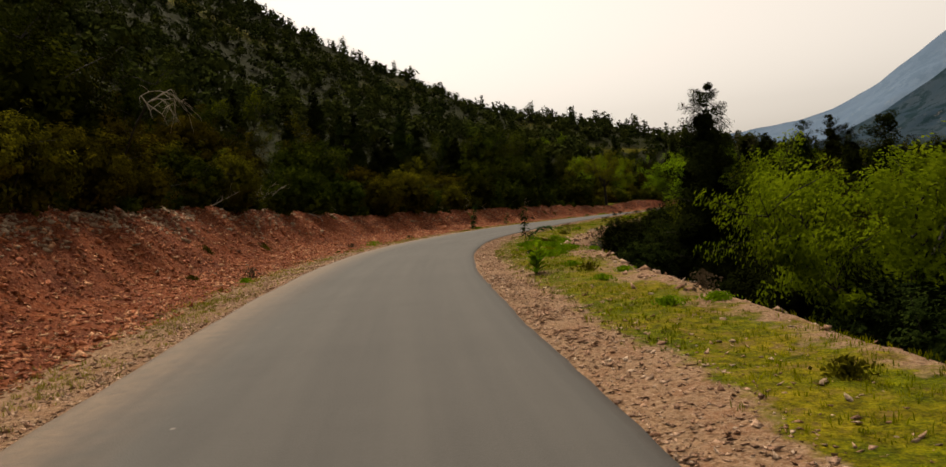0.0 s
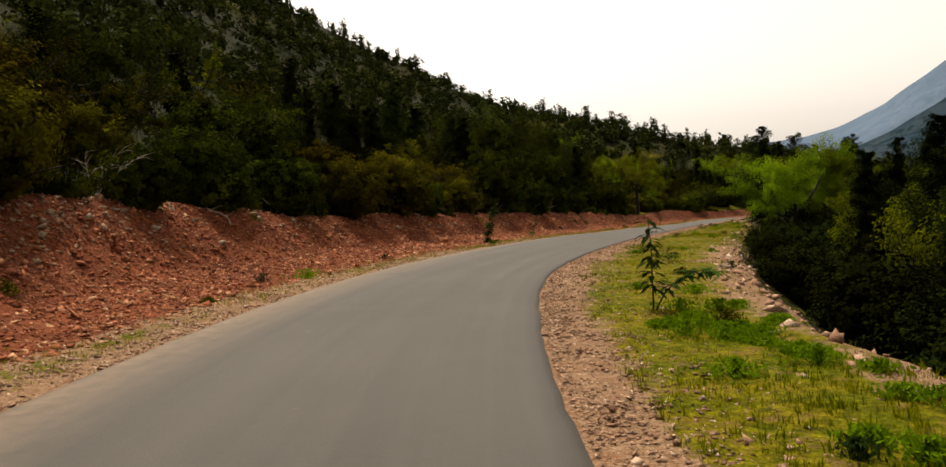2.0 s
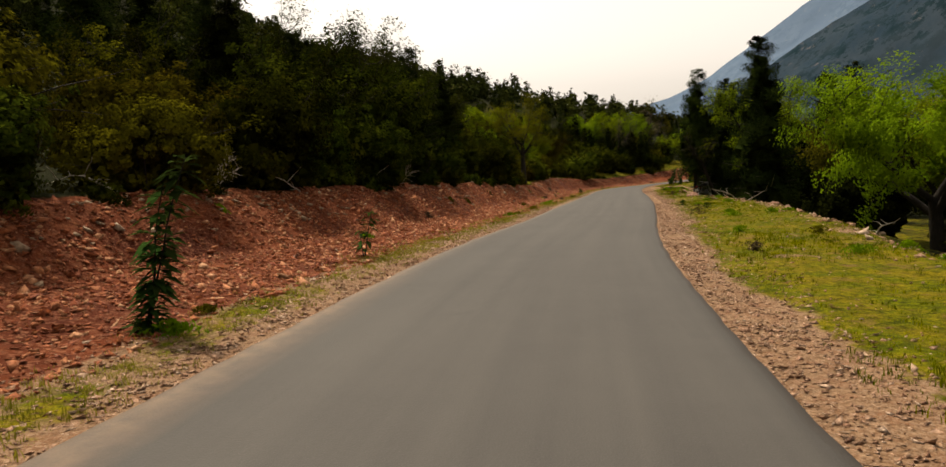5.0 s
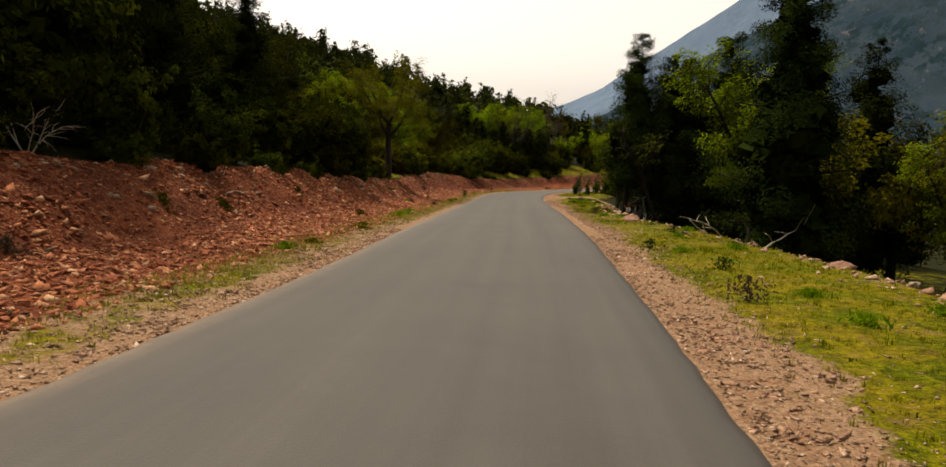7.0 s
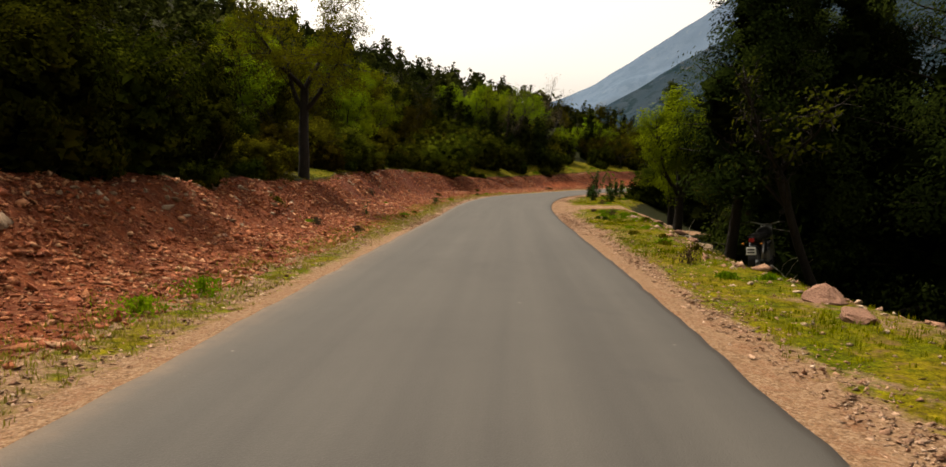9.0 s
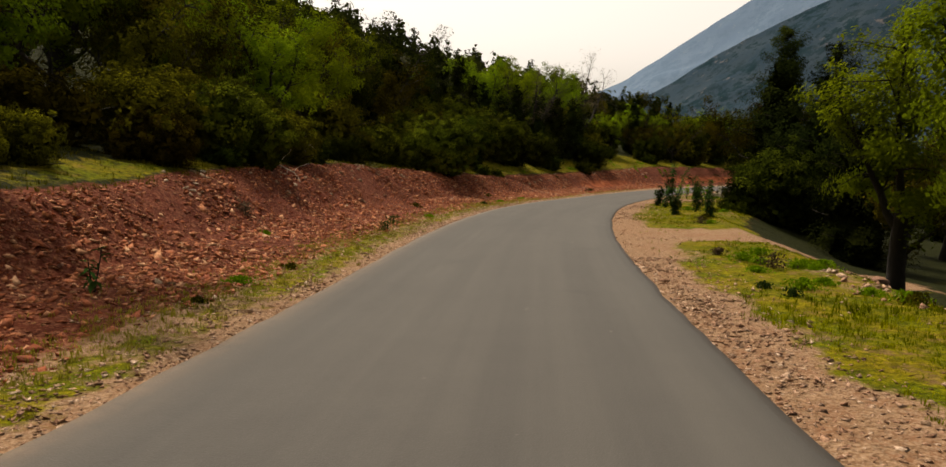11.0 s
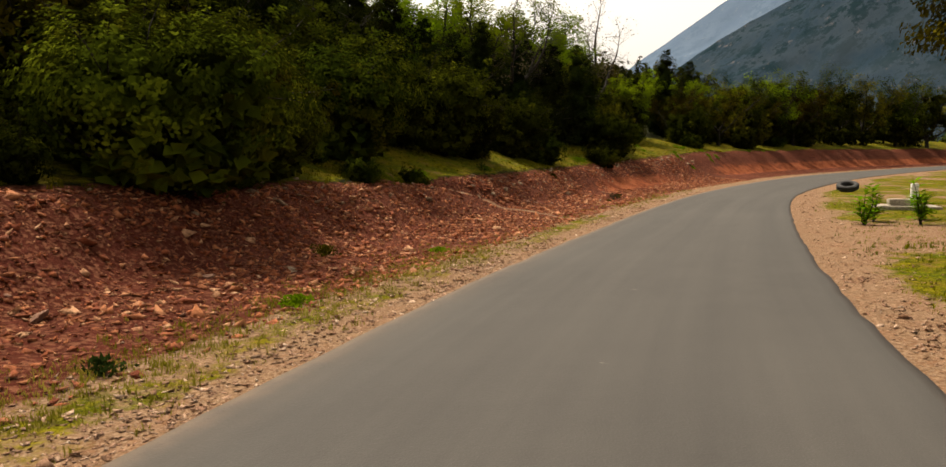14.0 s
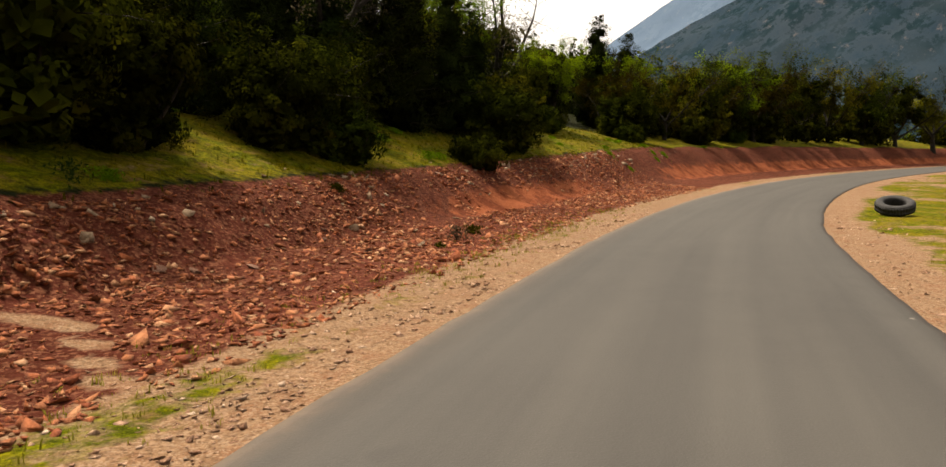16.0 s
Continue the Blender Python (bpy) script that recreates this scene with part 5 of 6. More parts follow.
def build_rocks():
    r = np.random.default_rng(13)
    pale = [make_rock(s, ROCK) for s in (1, 2, 3)]
    red = [make_rock(s, RUBBLE_ROCK) for s in (4, 5, 6)]
    boulders = [(15.3, 55.6, 0.36, 1), (21.4, 72.7, 0.40, 0), (18.0, 66.1, 0.50, 1), (17.2, 64.9, 0.34, 1), (4.35, 28.3, 0.26, 0), (13.0, 48.1, 0.16, 0), (19.4, 67.6, 0.2, 1), (22.9, 75.2, 0.3, 1),
                (23.9, 77.2, 0.34, 1), (24.6, 78.6, 0.24, 0), (14.4, 53.6, 0.18, 0), (15.9, 58.3, 0.2, 0), (12.2, 45.6, 0.15, 1), (5.6, 31.2, 0.2, 1), (16.1, 60.8, 0.2, 0), (25.8, 81.0, 0.3, 1)]
    for x, y, s, k in boulders:
        z = float(height(np.array([x]), np.array([y]))[0])
        ob = new("boulder", pale[int(r.integers(0, 3))] if k == 0 else red[int(r.integers(0, 3))])
        ob.matrix_basis = Matrix.Translation((x, y, z + 0.05 * s)) @ Euler((0.15, 0.1, float(r.uniform(0, 6.28)))).to_matrix().to_4x4() @ Matrix.Diagonal((s * 0.75, s * 0.55, s * 0.6, 1))
        tagged(ob, "pale grey weathered boulder on the verge's edge" if k == 0 else "pinkish broken boulder on the verge's edge", "boulder", "boulders along the verge")
    x, y = -1.66, 39.65
    ob = new("boulder", make_rock(7, RUBBLE))
    ob.matrix_basis = Matrix.Translation((x, y, float(height(np.array([x]), np.array([y]))[0]) + 0.06)) @ Euler((0.1, 0.0, 0.5)).to_matrix().to_4x4() @ Matrix.Diagonal((0.21, 0.17, 0.22, 1))
    tagged(ob, "squarish orange boulder lying at the bank's foot", "boulder")
    for i in range(130):
        u = float(r.uniform(0, 19))
        f = float(r.uniform(0.1, 1.0))
        x, y = (float(v) for v in at(u, -2.9 + (top_at(u) + 2.9) * f))
        s = float(np.clip(np.exp(r.normal(-3.0, 0.3)), 0.03, 0.1))
        z = float(height(np.array([x]), np.array([y]))[0])
        light = r.uniform() < 0.35
        ob = new("stone", (pale if light else red)[int(r.integers(0, 3))])
        ob.matrix_basis = Matrix.Translation((x, y, z + 0.1 * s)) @ Euler((float(r.normal(0, 0.4)), float(r.normal(0, 0.4)), float(r.uniform(0, 6.28)))).to_matrix().to_4x4() @ Matrix.Diagonal((s * 1.4, s, s * 0.6, 1))
        tagged(ob, "pale angular stone lying on the red bank" if light else "reddish angular stone lying on the bank", "stone", "stones on the bank")


def grass_mesh(name, label, x, y, tall, r, material):
    """Blades, each a bent sliver of two faces."""
    blades = 7                                            # to a tuft
    x, y, tall = (np.repeat(v, blades) for v in (x, y, tall))
    n = len(x)
    x, y, tall = x + r.normal(0, 0.022, n), y + r.normal(0, 0.022, n), tall * r.uniform(0.5, 1.2, n)
    z = height(x, y) - 0.008
    a = r.uniform(0, 2 * np.pi, n)
    lean = r.uniform(0.1, 0.75, n) * tall
    w = (0.08 * tall + 0.004) * r.uniform(0.6, 1.2, n)
    base = np.stack([x, y, z], -1)
    side = np.stack([-np.sin(a), np.cos(a), 0 * a], -1) * w[:, None] * 0.5
    out = np.stack([np.cos(a), np.sin(a), 0 * a], -1)
    mid = base + out * (lean * 0.35)[:, None] + np.stack([0 * a, 0 * a, tall * 0.62], -1)
    tip = base + out * lean[:, None] + np.stack([0 * a, 0 * a, tall], -1)
    v = np.stack([base - side, base + side, mid + side * 0.8, tip, mid - side * 0.8], 1).reshape(-1, 3)
    i = (np.arange(n) * 5)[:, None]
    f = np.concatenate([i + [0, 1, 2], i + [0, 2, 4], i + [4, 2, 3]], 0)
    return tagged(new(name, mesh_np(name, v, f, material)), label, "grass", kind="stuff")


def build_grass():
    r = np.random.default_rng(17)
    n = 42000
    u = r.uniform(-0.6, 17.5, n)
    half, verge = np.interp(u, SU, HALF), verge_at(u)
    off = half + 0.5 + (verge + 0.4 - half - 0.5) * r.uniform(0, 1, n)
    x, y = at(u, off)
    d = 0.50 + 0.95 * vnoise(x, y, 1.5, 71) - 0.25 * (u > 15.2) - 0.5 * np.clip((half + 1.0 - off) / 0.5, 0, 1) - np.interp(u, [5.5, 6.5], [0.45, 0.15]) * np.clip((off - verge + 0.9) / 0.8, 0, 1)
    d = d - 1.2 * np.exp(-((u - 13.05) / 0.42) ** 2) * np.clip((half + 1.5 - off) / 0.4, 0, 1)
    d = np.where(np.abs(u - 13.2 - 0.03 * (off - 3)) < 0.2, -1, d)
    keep = r.uniform(size=n) < np.clip(d, 0.03, 1)
    x, y, u = x[keep], y[keep], u[keep]
    tall = r.uniform(0.018, 0.055, len(x)) * (1 + 1.0 * np.clip(vnoise(x, y, 2.3, 72), 0, 1))
    grass_mesh("verge_grass", "short yellow-green grass on the verge", x, y, tall, r, GRASS)
    n = 27000
    u = r.uniform(-0.5, 18.5, n)
    off = np.interp(u, [6, 9], [-2.40, -2.72]) + r.normal(0, 0.26, n) * (1 + 0.2 * (u > 9))
    x, y = at(u, off)
    keep = r.uniform(size=n) < np.clip(0.35 + 0.8 * vnoise(x, y, 2.0, 73) + 0.25 * (u > 6) + 0.2 * (u > 9) - 0.5 * (u > 15.5), 0.02, 1)
    keep &= off < -np.interp(u, SU, HALF) - 0.1
    x, y = x[keep], y[keep]
    grass_mesh("bank_grass", "thin straw-yellow grass at the bank's foot", x, y, r.uniform(0.02, 0.06, len(x)), r, GRASS_STRAW)
    n = 15000
    u = r.uniform(12.0, 21, n)
    off = top_at(u) - 0.05 - r.uniform(0, 1, n) ** 1.5 * 7
    x, y = at(u, off)
    keep = r.uniform(size=n) < np.clip(0.5 + 0.8 * vnoise(x, y, 2.5, 74), 0.02, 1)
    x, y = x[keep], y[keep]
    grass_mesh("terrace_grass", "short green grass on the terrace above the bank", x, y, r.uniform(0.03, 0.09, len(x)), r, GRASS)


# ---- saplings and weeds ----
def make_sapling(label, stems, seed, leaf=0.16, per=22, bare=0.35, name="sapling", lift=0.0, material=None):
    """Stems are (x, y lean, length, droop); long leaves hang along each."""
    r = np.random.default_rng(seed)
    thing = tagged(new(name), label, "sapling")
    for lx, ly, length, droop in stems:
        pts = bent((0, 0, -0.08), (lx, ly, 1), length, r, 0.10, -droop, 9)
        st = part_np("stem", mesh_np("stem", *tube(pts, np.linspace(0.012, 0.004, 9), 5), BARK, True), thing)
        s = r.uniform(bare, 1.0, per)
        base = np.stack([np.interp(s, np.linspace(0, 1, 9), pts[:, k]) for k in range(3)], -1)
        a = np.arange(per) * 2.4 + r.uniform(-0.4, 0.4, per)
        way = unit(np.stack([np.cos(a), np.sin(a), r.uniform(-0.5, 0.45, per) + lift], -1))
        L = leaf * r.uniform(0.7, 1.25, per)[:, None]
        side = unit(np.cross(way, [0, 0, 1.0]))
        drop = np.array([0, 0, -0.22])
        p0, p1, p2 = base, base + way * L * 0.5 + drop * L * 0.2, base + way * L + drop * L
        w = L * 0.17
        v = np.stack([p0, p1 - side * w + [0, 0, 0.01], p2, p1 + side * w + [0, 0, 0.01], p1], 1).reshape(-1, 3)
        i = (np.arange(per) * 5)[:, None]
        f = np.concatenate([i + [0, 1, 4], i + [1, 2, 4], i + [2, 3, 4], i + [3, 0, 4]], 0)
        part_np("leaves", mesh_np("leaves", v, f, material or LEAF_SAPLING), thing, "long glossy green leaves")
    return thing


def put(thing, x, y, turn=0.0, sink=0.0):
    z = float(height(np.array([x]), np.array([y]))[0])
    thing.matrix_basis = pose(x, y, z - sink, 0, 0, math.degrees(turn))
    return thing


def build_saplings():
    put(make_sapling("young sapling with one upright and one drooping leafy stem", [(-0.04, 0.08, 1.15, 0.0), (0.35, 0.1, 1.25, 0.24)], 201, 0.20, 70, 0.3), 1.43, 21.97)
    put(make_sapling("low clump of long green leaves on the verge", [(0.12, 0, 0.42, 0.0), (-0.14, 0.1, 0.36, 0.0), (0, -0.14, 0.3, 0.0), (0.02, 0.12, 0.55, 0.0)], 202, 0.27, 13, 0.1, lift=0.9, material=LEAF_VIVID), 0.92, 12.2)
    put(make_sapling("leafy young sapling leaning at the bank's foot", [(0.22, 0, 1.55, 0.0), (0.16, 0.08, 1.3, 0.0), (0.12, -0.06, 0.9, 0.01)], 203, 0.21, 85, 0.04), -0.14, 40.4)
    put(make_sapling("small leafy sapling at the bank's foot", [(0.1, 0, 0.8, 0.0), (-0.15, 0.1, 0.5, 0.0)], 204, 0.18, 24), 1.9, 45.6)
    put(make_sapling("small dark sapling at the bank's foot", [(0.1, 0, 0.5, 0.0), (-0.2, 0.1, 0.4, 0.0)], 205, 0.12, 16), 15.9, 80.4)
    for k, (x, y, h, n) in enumerate([(30.7, 94.4, 1.3, 4), (28.8, 90.8, 0.8, 3), (30.2, 91.9, 1.2, 3), (29.2, 89.8, 0.9, 3), (31.2, 95.6, 1.0, 5), (31.0, 94.4, 2.1, 7),
                                      (32.6, 94.8, 1.7, 6), (33.8, 97.2, 1.5, 6)]):
        r = np.random.default_rng(300 + k)
        stems = [(float(r.normal(0, 0.17)), float(r.normal(0, 0.17)), h * 0.78 * float(r.uniform(0.75, 1.1)), 0.0) for _ in range((n + 1) // 2)]
        tagged(put(make_sapling("leafy green sapling on the grassy verge", stems, 400 + k, 0.16, 120, 0.16), x, y), group="saplings on the verge")
    for k, (x, y, h) in enumerate(((36.2, 102.0, 0.75), (36.9, 102.5, 0.7), (36.9, 101.5, 0.85), (37.7, 102.2, 0.6))):
        stems = [(0.12, 0, h, 0.0), (-0.16, 0.1, h * 0.8, 0.0), (0.05, -0.18, h * 0.7, 0.0)]
        tagged(put(make_sapling("broad-leaved bright green young plant on the verge", stems, 450 + k, 0.24, 22, 0.15, lift=0.5, material=LEAF_VIVID), x, y, 1.7 * k), group="saplings on the verge")


def build_weeds():
    """Low weeds, far too many and too small to tell apart: one mesh for each colour."""
    r = np.random.default_rng(23)
    kinds_of = [(0.14, 0.45, 300, LEAF_VIVID, "bright_weeds", "bright green low weeds in the verge's grass"), (0.22, 0.42, 150, LEAF_SAPLING, "dark_weeds", "dark green tufted weeds on bare earth"),
                (0.18, 0.45, 240, LEAF_OLIVE, "olive_weeds", "yellow-olive low weeds in the grass"), (0.30, 0.5, 200, LEAF_DRY, "dry_weeds", "dry grey-brown twiggy weeds")]
    spots = [[], [], [], []]
    for i in range(80):
        u = float(r.uniform(0, 17.5))
        if abs(u - 13.1) > 0.4:
            spots[int(r.choice(4, p=[0.6, 0.1, 0.2, 0.1]))].append((*(float(q) for q in at(u, r.uniform(2.9, float(verge_at(u))))), float(r.uniform(0.4, 0.9))))
    for i in range(45):
        u, f = float(r.uniform(0, 18)), float(r.uniform() ** 2.0)
        spots[int(r.choice(4, p=[0.3, 0.05, 0.4, 0.25]))].append((*(float(q) for q in at(u, -2.6 + (top_at(u) + 2.4) * f)), float(r.uniform(0.3, 0.8))))
    for i in range(50):
        u = float(r.uniform(13.5, 19))
        spots[int(r.choice(3))].append((*(float(q) for q in at(u, top_at(u) - r.uniform(0.1, 5))), float(r.uniform(0.7, 1.6))))
    for i in range(60):
        u0, u1, o0, o1 = [(2.3, 3.4, 2.8, 4.2), (12.2, 12.9, 3.1, 4.4), (19.6, 22.0, -8.0, -5.2), (6.6, 9.0, 3.0, 4.6)][int(r.choice(4, p=[0.4, 0.2, 0.25, 0.15]))]
        spots[0].append((*(float(q) for q in at(r.uniform(u0, u1), r.uniform(o0, o1))), float(r.uniform(0.5, 1.0))))
    for x, y, k, s in [(3.65, 29.9, 3, 1.2), (11.3, 52.9, 3, 0.9), (13.3, 57.8, 1, 0.8), (20.4, 88.3, 1, 1.0), (20.0, 87.2, 1, 0.9), (-3.7, 27.4, 0, 1.3), (11.5, 67.2, 0, 1.3), (11.0, 66.3, 0, 1.1)]:
        spots[k].append((x, y, s))
    for (h, w, n, mat, name, label), places in zip(kinds_of, spots):
        pts, sizes = [], []
        for x, y, s in places:
            a, d = r.uniform(0, 6.28, n), np.abs(r.normal(0, 0.45, n)) * w * 0.7
            px, py = x + np.cos(a) * d * s, y + np.sin(a) * d * s
            pts.append(np.stack([px, py, height(px, py) + s * h * r.uniform(0.05, 1.0, n) * np.exp(-(d / w) ** 2)], -1))
        tagged(new(name, mesh_np(name, *leaf_quads(np.concatenate(pts), 0.055, 0.022, r, -0.6), mat)), label, "weeds", kind="stuff")


def build_dead_wood():
    """Bleached branches on the bank's top and on the drop."""
    r = np.random.default_rng(29)
    spots = [(float(u), float(top_at(u)) + float(o), 1) for u, o in ((3.4, -0.2), (4.3, 0.0), (4.8, -0.3), (6.0, 0.1), (6.5, -0.2), (7.3, 0.0), (8.0, -0.1), (12.9, -0.2), (13.4, -0.4), (2.6, -0.2), (16.4, -6.0))]
    spots += [(float(u), float(verge_at(u)) + float(o), 0) for u, o in ((2.0, 1.0), (4.6, 1.3), (6.5, 0.6), (7.4, 0.5), (9.0, 0.0), (9.4, 0.3), (10.8, 1.4), (11.8, 0.7), (1.6, 1.4))]
    for u, off, hill in spots:
        x, y, z = spot(u, off)
        a = float(r.uniform(0, 6.28))
        L = float(r.uniform(0.6, 1.5))
        main = bent((0, 0, 0), (math.cos(a), math.sin(a), float(r.uniform(0.1, 0.9))), L, r, 0.35, -0.04, 7)
        wood = [tube(main, np.linspace(0.020, 0.005, 7), 5)]
        for j in range(1, 6):
            wood.append(tube(bent(main[j], r.normal(size=3) + [0, 0, 0.3], L * float(r.uniform(0.2, 0.5)), r, 0.4, -0.03, 5), np.linspace(0.009, 0.003, 5), 4))
        ob = new("dead_branch", mesh_np("dead_branch", *join(wood), BARK_PALE, True))
        ob.location = (x, y, z + 0.01)
        tagged(ob, "bleached dead branch lying on the slope", "branch", "dead branches")


def build_dead_shrubs():
    """Bleached, leafless shrubs that stand among the green ones."""
    r = np.random.default_rng(43)
    for u, back, tall in ((0.9, 0.6, 1.2), (3.9, 0.3, 1.1), (5.3, 0.2, 0.7), (6.9, 0.3, 0.7), (8.4, 0.4, 0.8), (13.6, 0.6, 0.8)):
        x, y, z = spot(u, float(top_at(u)) - back)
        wood = []
        for k in range(6):
            a = float(r.uniform(0, 6.28))
            main = bent((0, 0, -0.1), (0.5 * math.cos(a), 0.5 * math.sin(a), 1), tall * float(r.uniform(0.8, 1.2)), r, 0.22, -0.07, 9)
            wood.append(tube(main, np.linspace(0.012, 0.004, 9), 5))
            for j in range(4, 9):
                for _ in range(2):
                    wood.append(tube(bent(main[j], unit(main[j] - main[j - 1]) + r.normal(size=3) * 0.5, tall * float(r.uniform(0.2, 0.4)), r, 0.3, -0.12, 6), np.linspace(0.006, 0.002, 6), 4))
        ob = new("dead_shrub", mesh_np("dead_shrub", *join(wood), BARK_PALE, True))
        ob.location = (x, y, z)
        tagged(ob, "bleached leafless shrub among the green ones", "shrub", "dead shrubs")


def build_dead_tree():
    """A leafless, bleached tree that arches out over the cut."""
    r = np.random.default_rng(47)
    base, top, tip = np.array([-8.2, 17.4, 2.0]), np.array([-6.5, 16.3, 4.42]), np.array([-5.75, 17.0, 3.9])
    thing = tagged(new("dead_tree"), "bleached leafless tree arching over the bank's top", "tree")
    thing.location = base
    s = np.linspace(0, 1, 14)[:, None]
    for k in range(6):
        crown = top - base + r.normal(0, 0.16, 3) - [0.0, 0.0, 0.05 * k]
        end = tip - base + r.normal(0, 0.24, 3) - [0.09 * k, 0.05 * k, 0]
        main = 2 * s * (1 - s) * (crown - 0.36 * end) / 0.48 + s * s * end + np.cumsum(r.normal(0, 0.018, (14, 3)), 0)
        if k == 0:
            part_np("trunk", mesh_np("trunk", *tube(main[:9], np.linspace(0.03, 0.014, 9), 6), BARK, True), thing, "dark slender trunk")
            root = main[7]
        main[:8] = root + (main[7] - root) * np.linspace(0, 1, 8)[:, None]
        wood = [tube(main, np.linspace(0.012, 0.003, 14), 5)]
        for j in range(6, 14):
            way = unit(main[j] - main[j - 1]) + r.normal(size=3) * 0.45 - [0, 0, 0.35]
            wood.append(tube(bent(main[j], way, float(r.uniform(0.12, 0.34)), r, 0.3, -0.1, 6), np.linspace(0.005, 0.002, 6), 4))
        part_np("limb", mesh_np("limb", *join(wood), BARK_PALE, True), thing)


def build_marker():
    """A low concrete platform with a block and a white post, on the verge by the bend."""
    thing = tagged(new("roadside_marker"), "low pale concrete platform with a white post on the verge", "marker")
    part("slab", block(-0.75, 0.75, -0.45, 0.45, -0.15, 0.10, 0.02), CONCRETE, thing, "weathered concrete slab")
    part("block", block(-0.42, 0.32, -0.2, 0.2, 0.10, 0.27, 0.025), CONCRETE, thing, "pale stone block")
    part("post", block(0.10, 0.27, -0.08, 0.08, 0.27, 0.68, 0.02), WHITE_PAINT, thing, "short white post")
    x, y = MARKER
    thing.matrix_basis = pose(x, y, float(height(np.array([x]), np.array([y]))[0]), 0, 0, -35) @ Matrix.Diagonal((0.85, 0.85, 0.85, 1))


# ---- worn tyre and motorcycle ----
def lathe(profile, sides, axis="z"):
    p = np.asarray(profile, float)
    ang = np.linspace(0, 2 * np.pi, sides, endpoint=False)
    v = np.stack([p[None, :, 0] * np.cos(ang)[:, None], p[None, :, 0] * np.sin(ang)[:, None], np.repeat(p[None, :, 1], sides, 0)], -1)
    if axis == "x":
        v = v[..., [2, 0, 1]]
    n = len(p)
    idx = np.arange(sides * n).reshape(sides, n)
    nxt = np.roll(idx, -1, 0)
    return v.reshape(-1, 3), np.stack([idx[:, :-1], nxt[:, :-1], nxt[:, 1:], idx[:, 1:]], -1).reshape(-1, 4)


def block(x0, x1, y0, y1, z0, z1, bevel=0.01):
    bm = bmesh.new()
    bmesh.ops.create_cube(bm, size=1.0)
    for v in bm.verts:
        v.co = Vector(((x0 + x1) / 2 + v.co.x * (x1 - x0), (y0 + y1) / 2 + v.co.y * (y1 - y0), (z0 + z1) / 2 + v.co.z * (z1 - z0)))
    bmesh.ops.bevel(bm, geom=bm.edges[:], offset=bevel, segments=2, affect="EDGES")
    return bm


def rod(points, radius, sides=7):
    points = np.asarray(points, float)
    d0, d1 = unit(points[0] - points[1]), unit(points[-1] - points[-2])
    pts = np.concatenate([[points[0] + d0 * 0.002], points, [points[-1] + d1 * 0.002]])
    return tube(pts, np.concatenate([[0.001], np.full(len(points), radius), [0.001]]), sides)


def build_tyre():
    thing = tagged(new("truck_tyre"), "worn black truck tyre lying flat on the grass", "tyre")
    R, w = 0.47, 0.13                                     # built full size, then set a little smaller
    prof = [(0.27, -w * 0.75), (0.30, -w * 0.95), (0.37, -w * 1.05), (0.43, -w), (0.462, -w * 0.8), (R, -w * 0.45), (R, w * 0.45), (0.462, w * 0.8), (0.43, w), (0.37, w * 1.05), (0.30, w * 0.95), (0.27, w * 0.75), (0.262, 0.06), (0.262, -0.06), (0.27, -w * 0.75)]
    part_np("carcass", mesh_np("carcass", *lathe(prof, 56), RUBBER, True), thing)
    lug = []
    for i in range(44):
        a = i * 2 * math.pi / 44
        for s in (-1, 1):
            bm = block(R - 0.012, R + 0.016, -0.021, 0.021, 0.012 * s if s > 0 else -0.095, 0.095 if s > 0 else -0.012, 0.004)
            m = Euler((0, 0, a + 0.06 * s)).to_matrix()
            v = np.array([(m @ p.co)[:] for p in bm.verts])
            bm.verts.index_update()
            f = np.array([[q.index for q in p.verts] for p in bm.faces if len(p.verts) == 4])
            bm.free()
            lug.append((v, f))
    part_np("tread", mesh_np("tread", *join(lug), RUBBER), thing, "worn dusty tread blocks")
    x, y = 46.95, 113.7
    z = float(height(np.array([x]), np.array([y]))[0])
    thing.matrix_basis = pose(x, y, z + 0.20, 0, 0, -50) @ pose(0, 0, 0, 19, 0, 0) @ Matrix.Diagonal((0.77, 0.77, 0.77, 1))
    for dx, dy, s in ((0.26, 0.17, 0.19), (0.08, 0.30, 0.17)):
        ob = new("stone", make_rock(8, ROCK))
        ob.matrix_basis = Matrix.Translation((x + dx, y + dy, z + 0.05)) @ Matrix.Diagonal((s, s, s, 1))
        tagged(ob, "pale stone wedged under the truck tyre", "stone")


def wheel(parent, y, z, name):
    hub = part_np(name, mesh_np(name, *lathe([(0.02, -0.05), (0.055, -0.045), (0.06, 0), (0.055, 0.045), (0.02, 0.05)], 20, "x"), STEEL, True), parent, "spoked wheel with a steel hub")
    hub.location = (0, y, z)
    tyre = part_np("tyre", mesh_np("tyre", *lathe([(0.245, -0.03), (0.27, -0.045), (0.295, -0.038), (0.31, -0.015), (0.31, 0.015), (0.295, 0.038), (0.27, 0.045), (0.245, 0.03), (0.245, -0.03)], 40, "x"), RUBBER, True), hub, "black rubber tyre")
    rim = part_np("rim", mesh_np("rim", *lathe([(0.225, -0.025), (0.247, -0.03), (0.247, 0.03), (0.225, 0.025), (0.225, -0.025)], 40, "x"), STEEL, True), hub, "chrome rim")
    for i in range(18):
        a = i * 2 * math.pi / 18
        s = 0.03 if i % 2 else -0.03
        sp = part_np("spoke", mesh_np("spoke", *rod([(s, 0.055 * math.cos(a), 0.055 * math.sin(a)), (0, 0.232 * math.cos(a + 0.2), 0.232 * math.sin(a + 0.2))], 0.0025, 4), STEEL), hub)


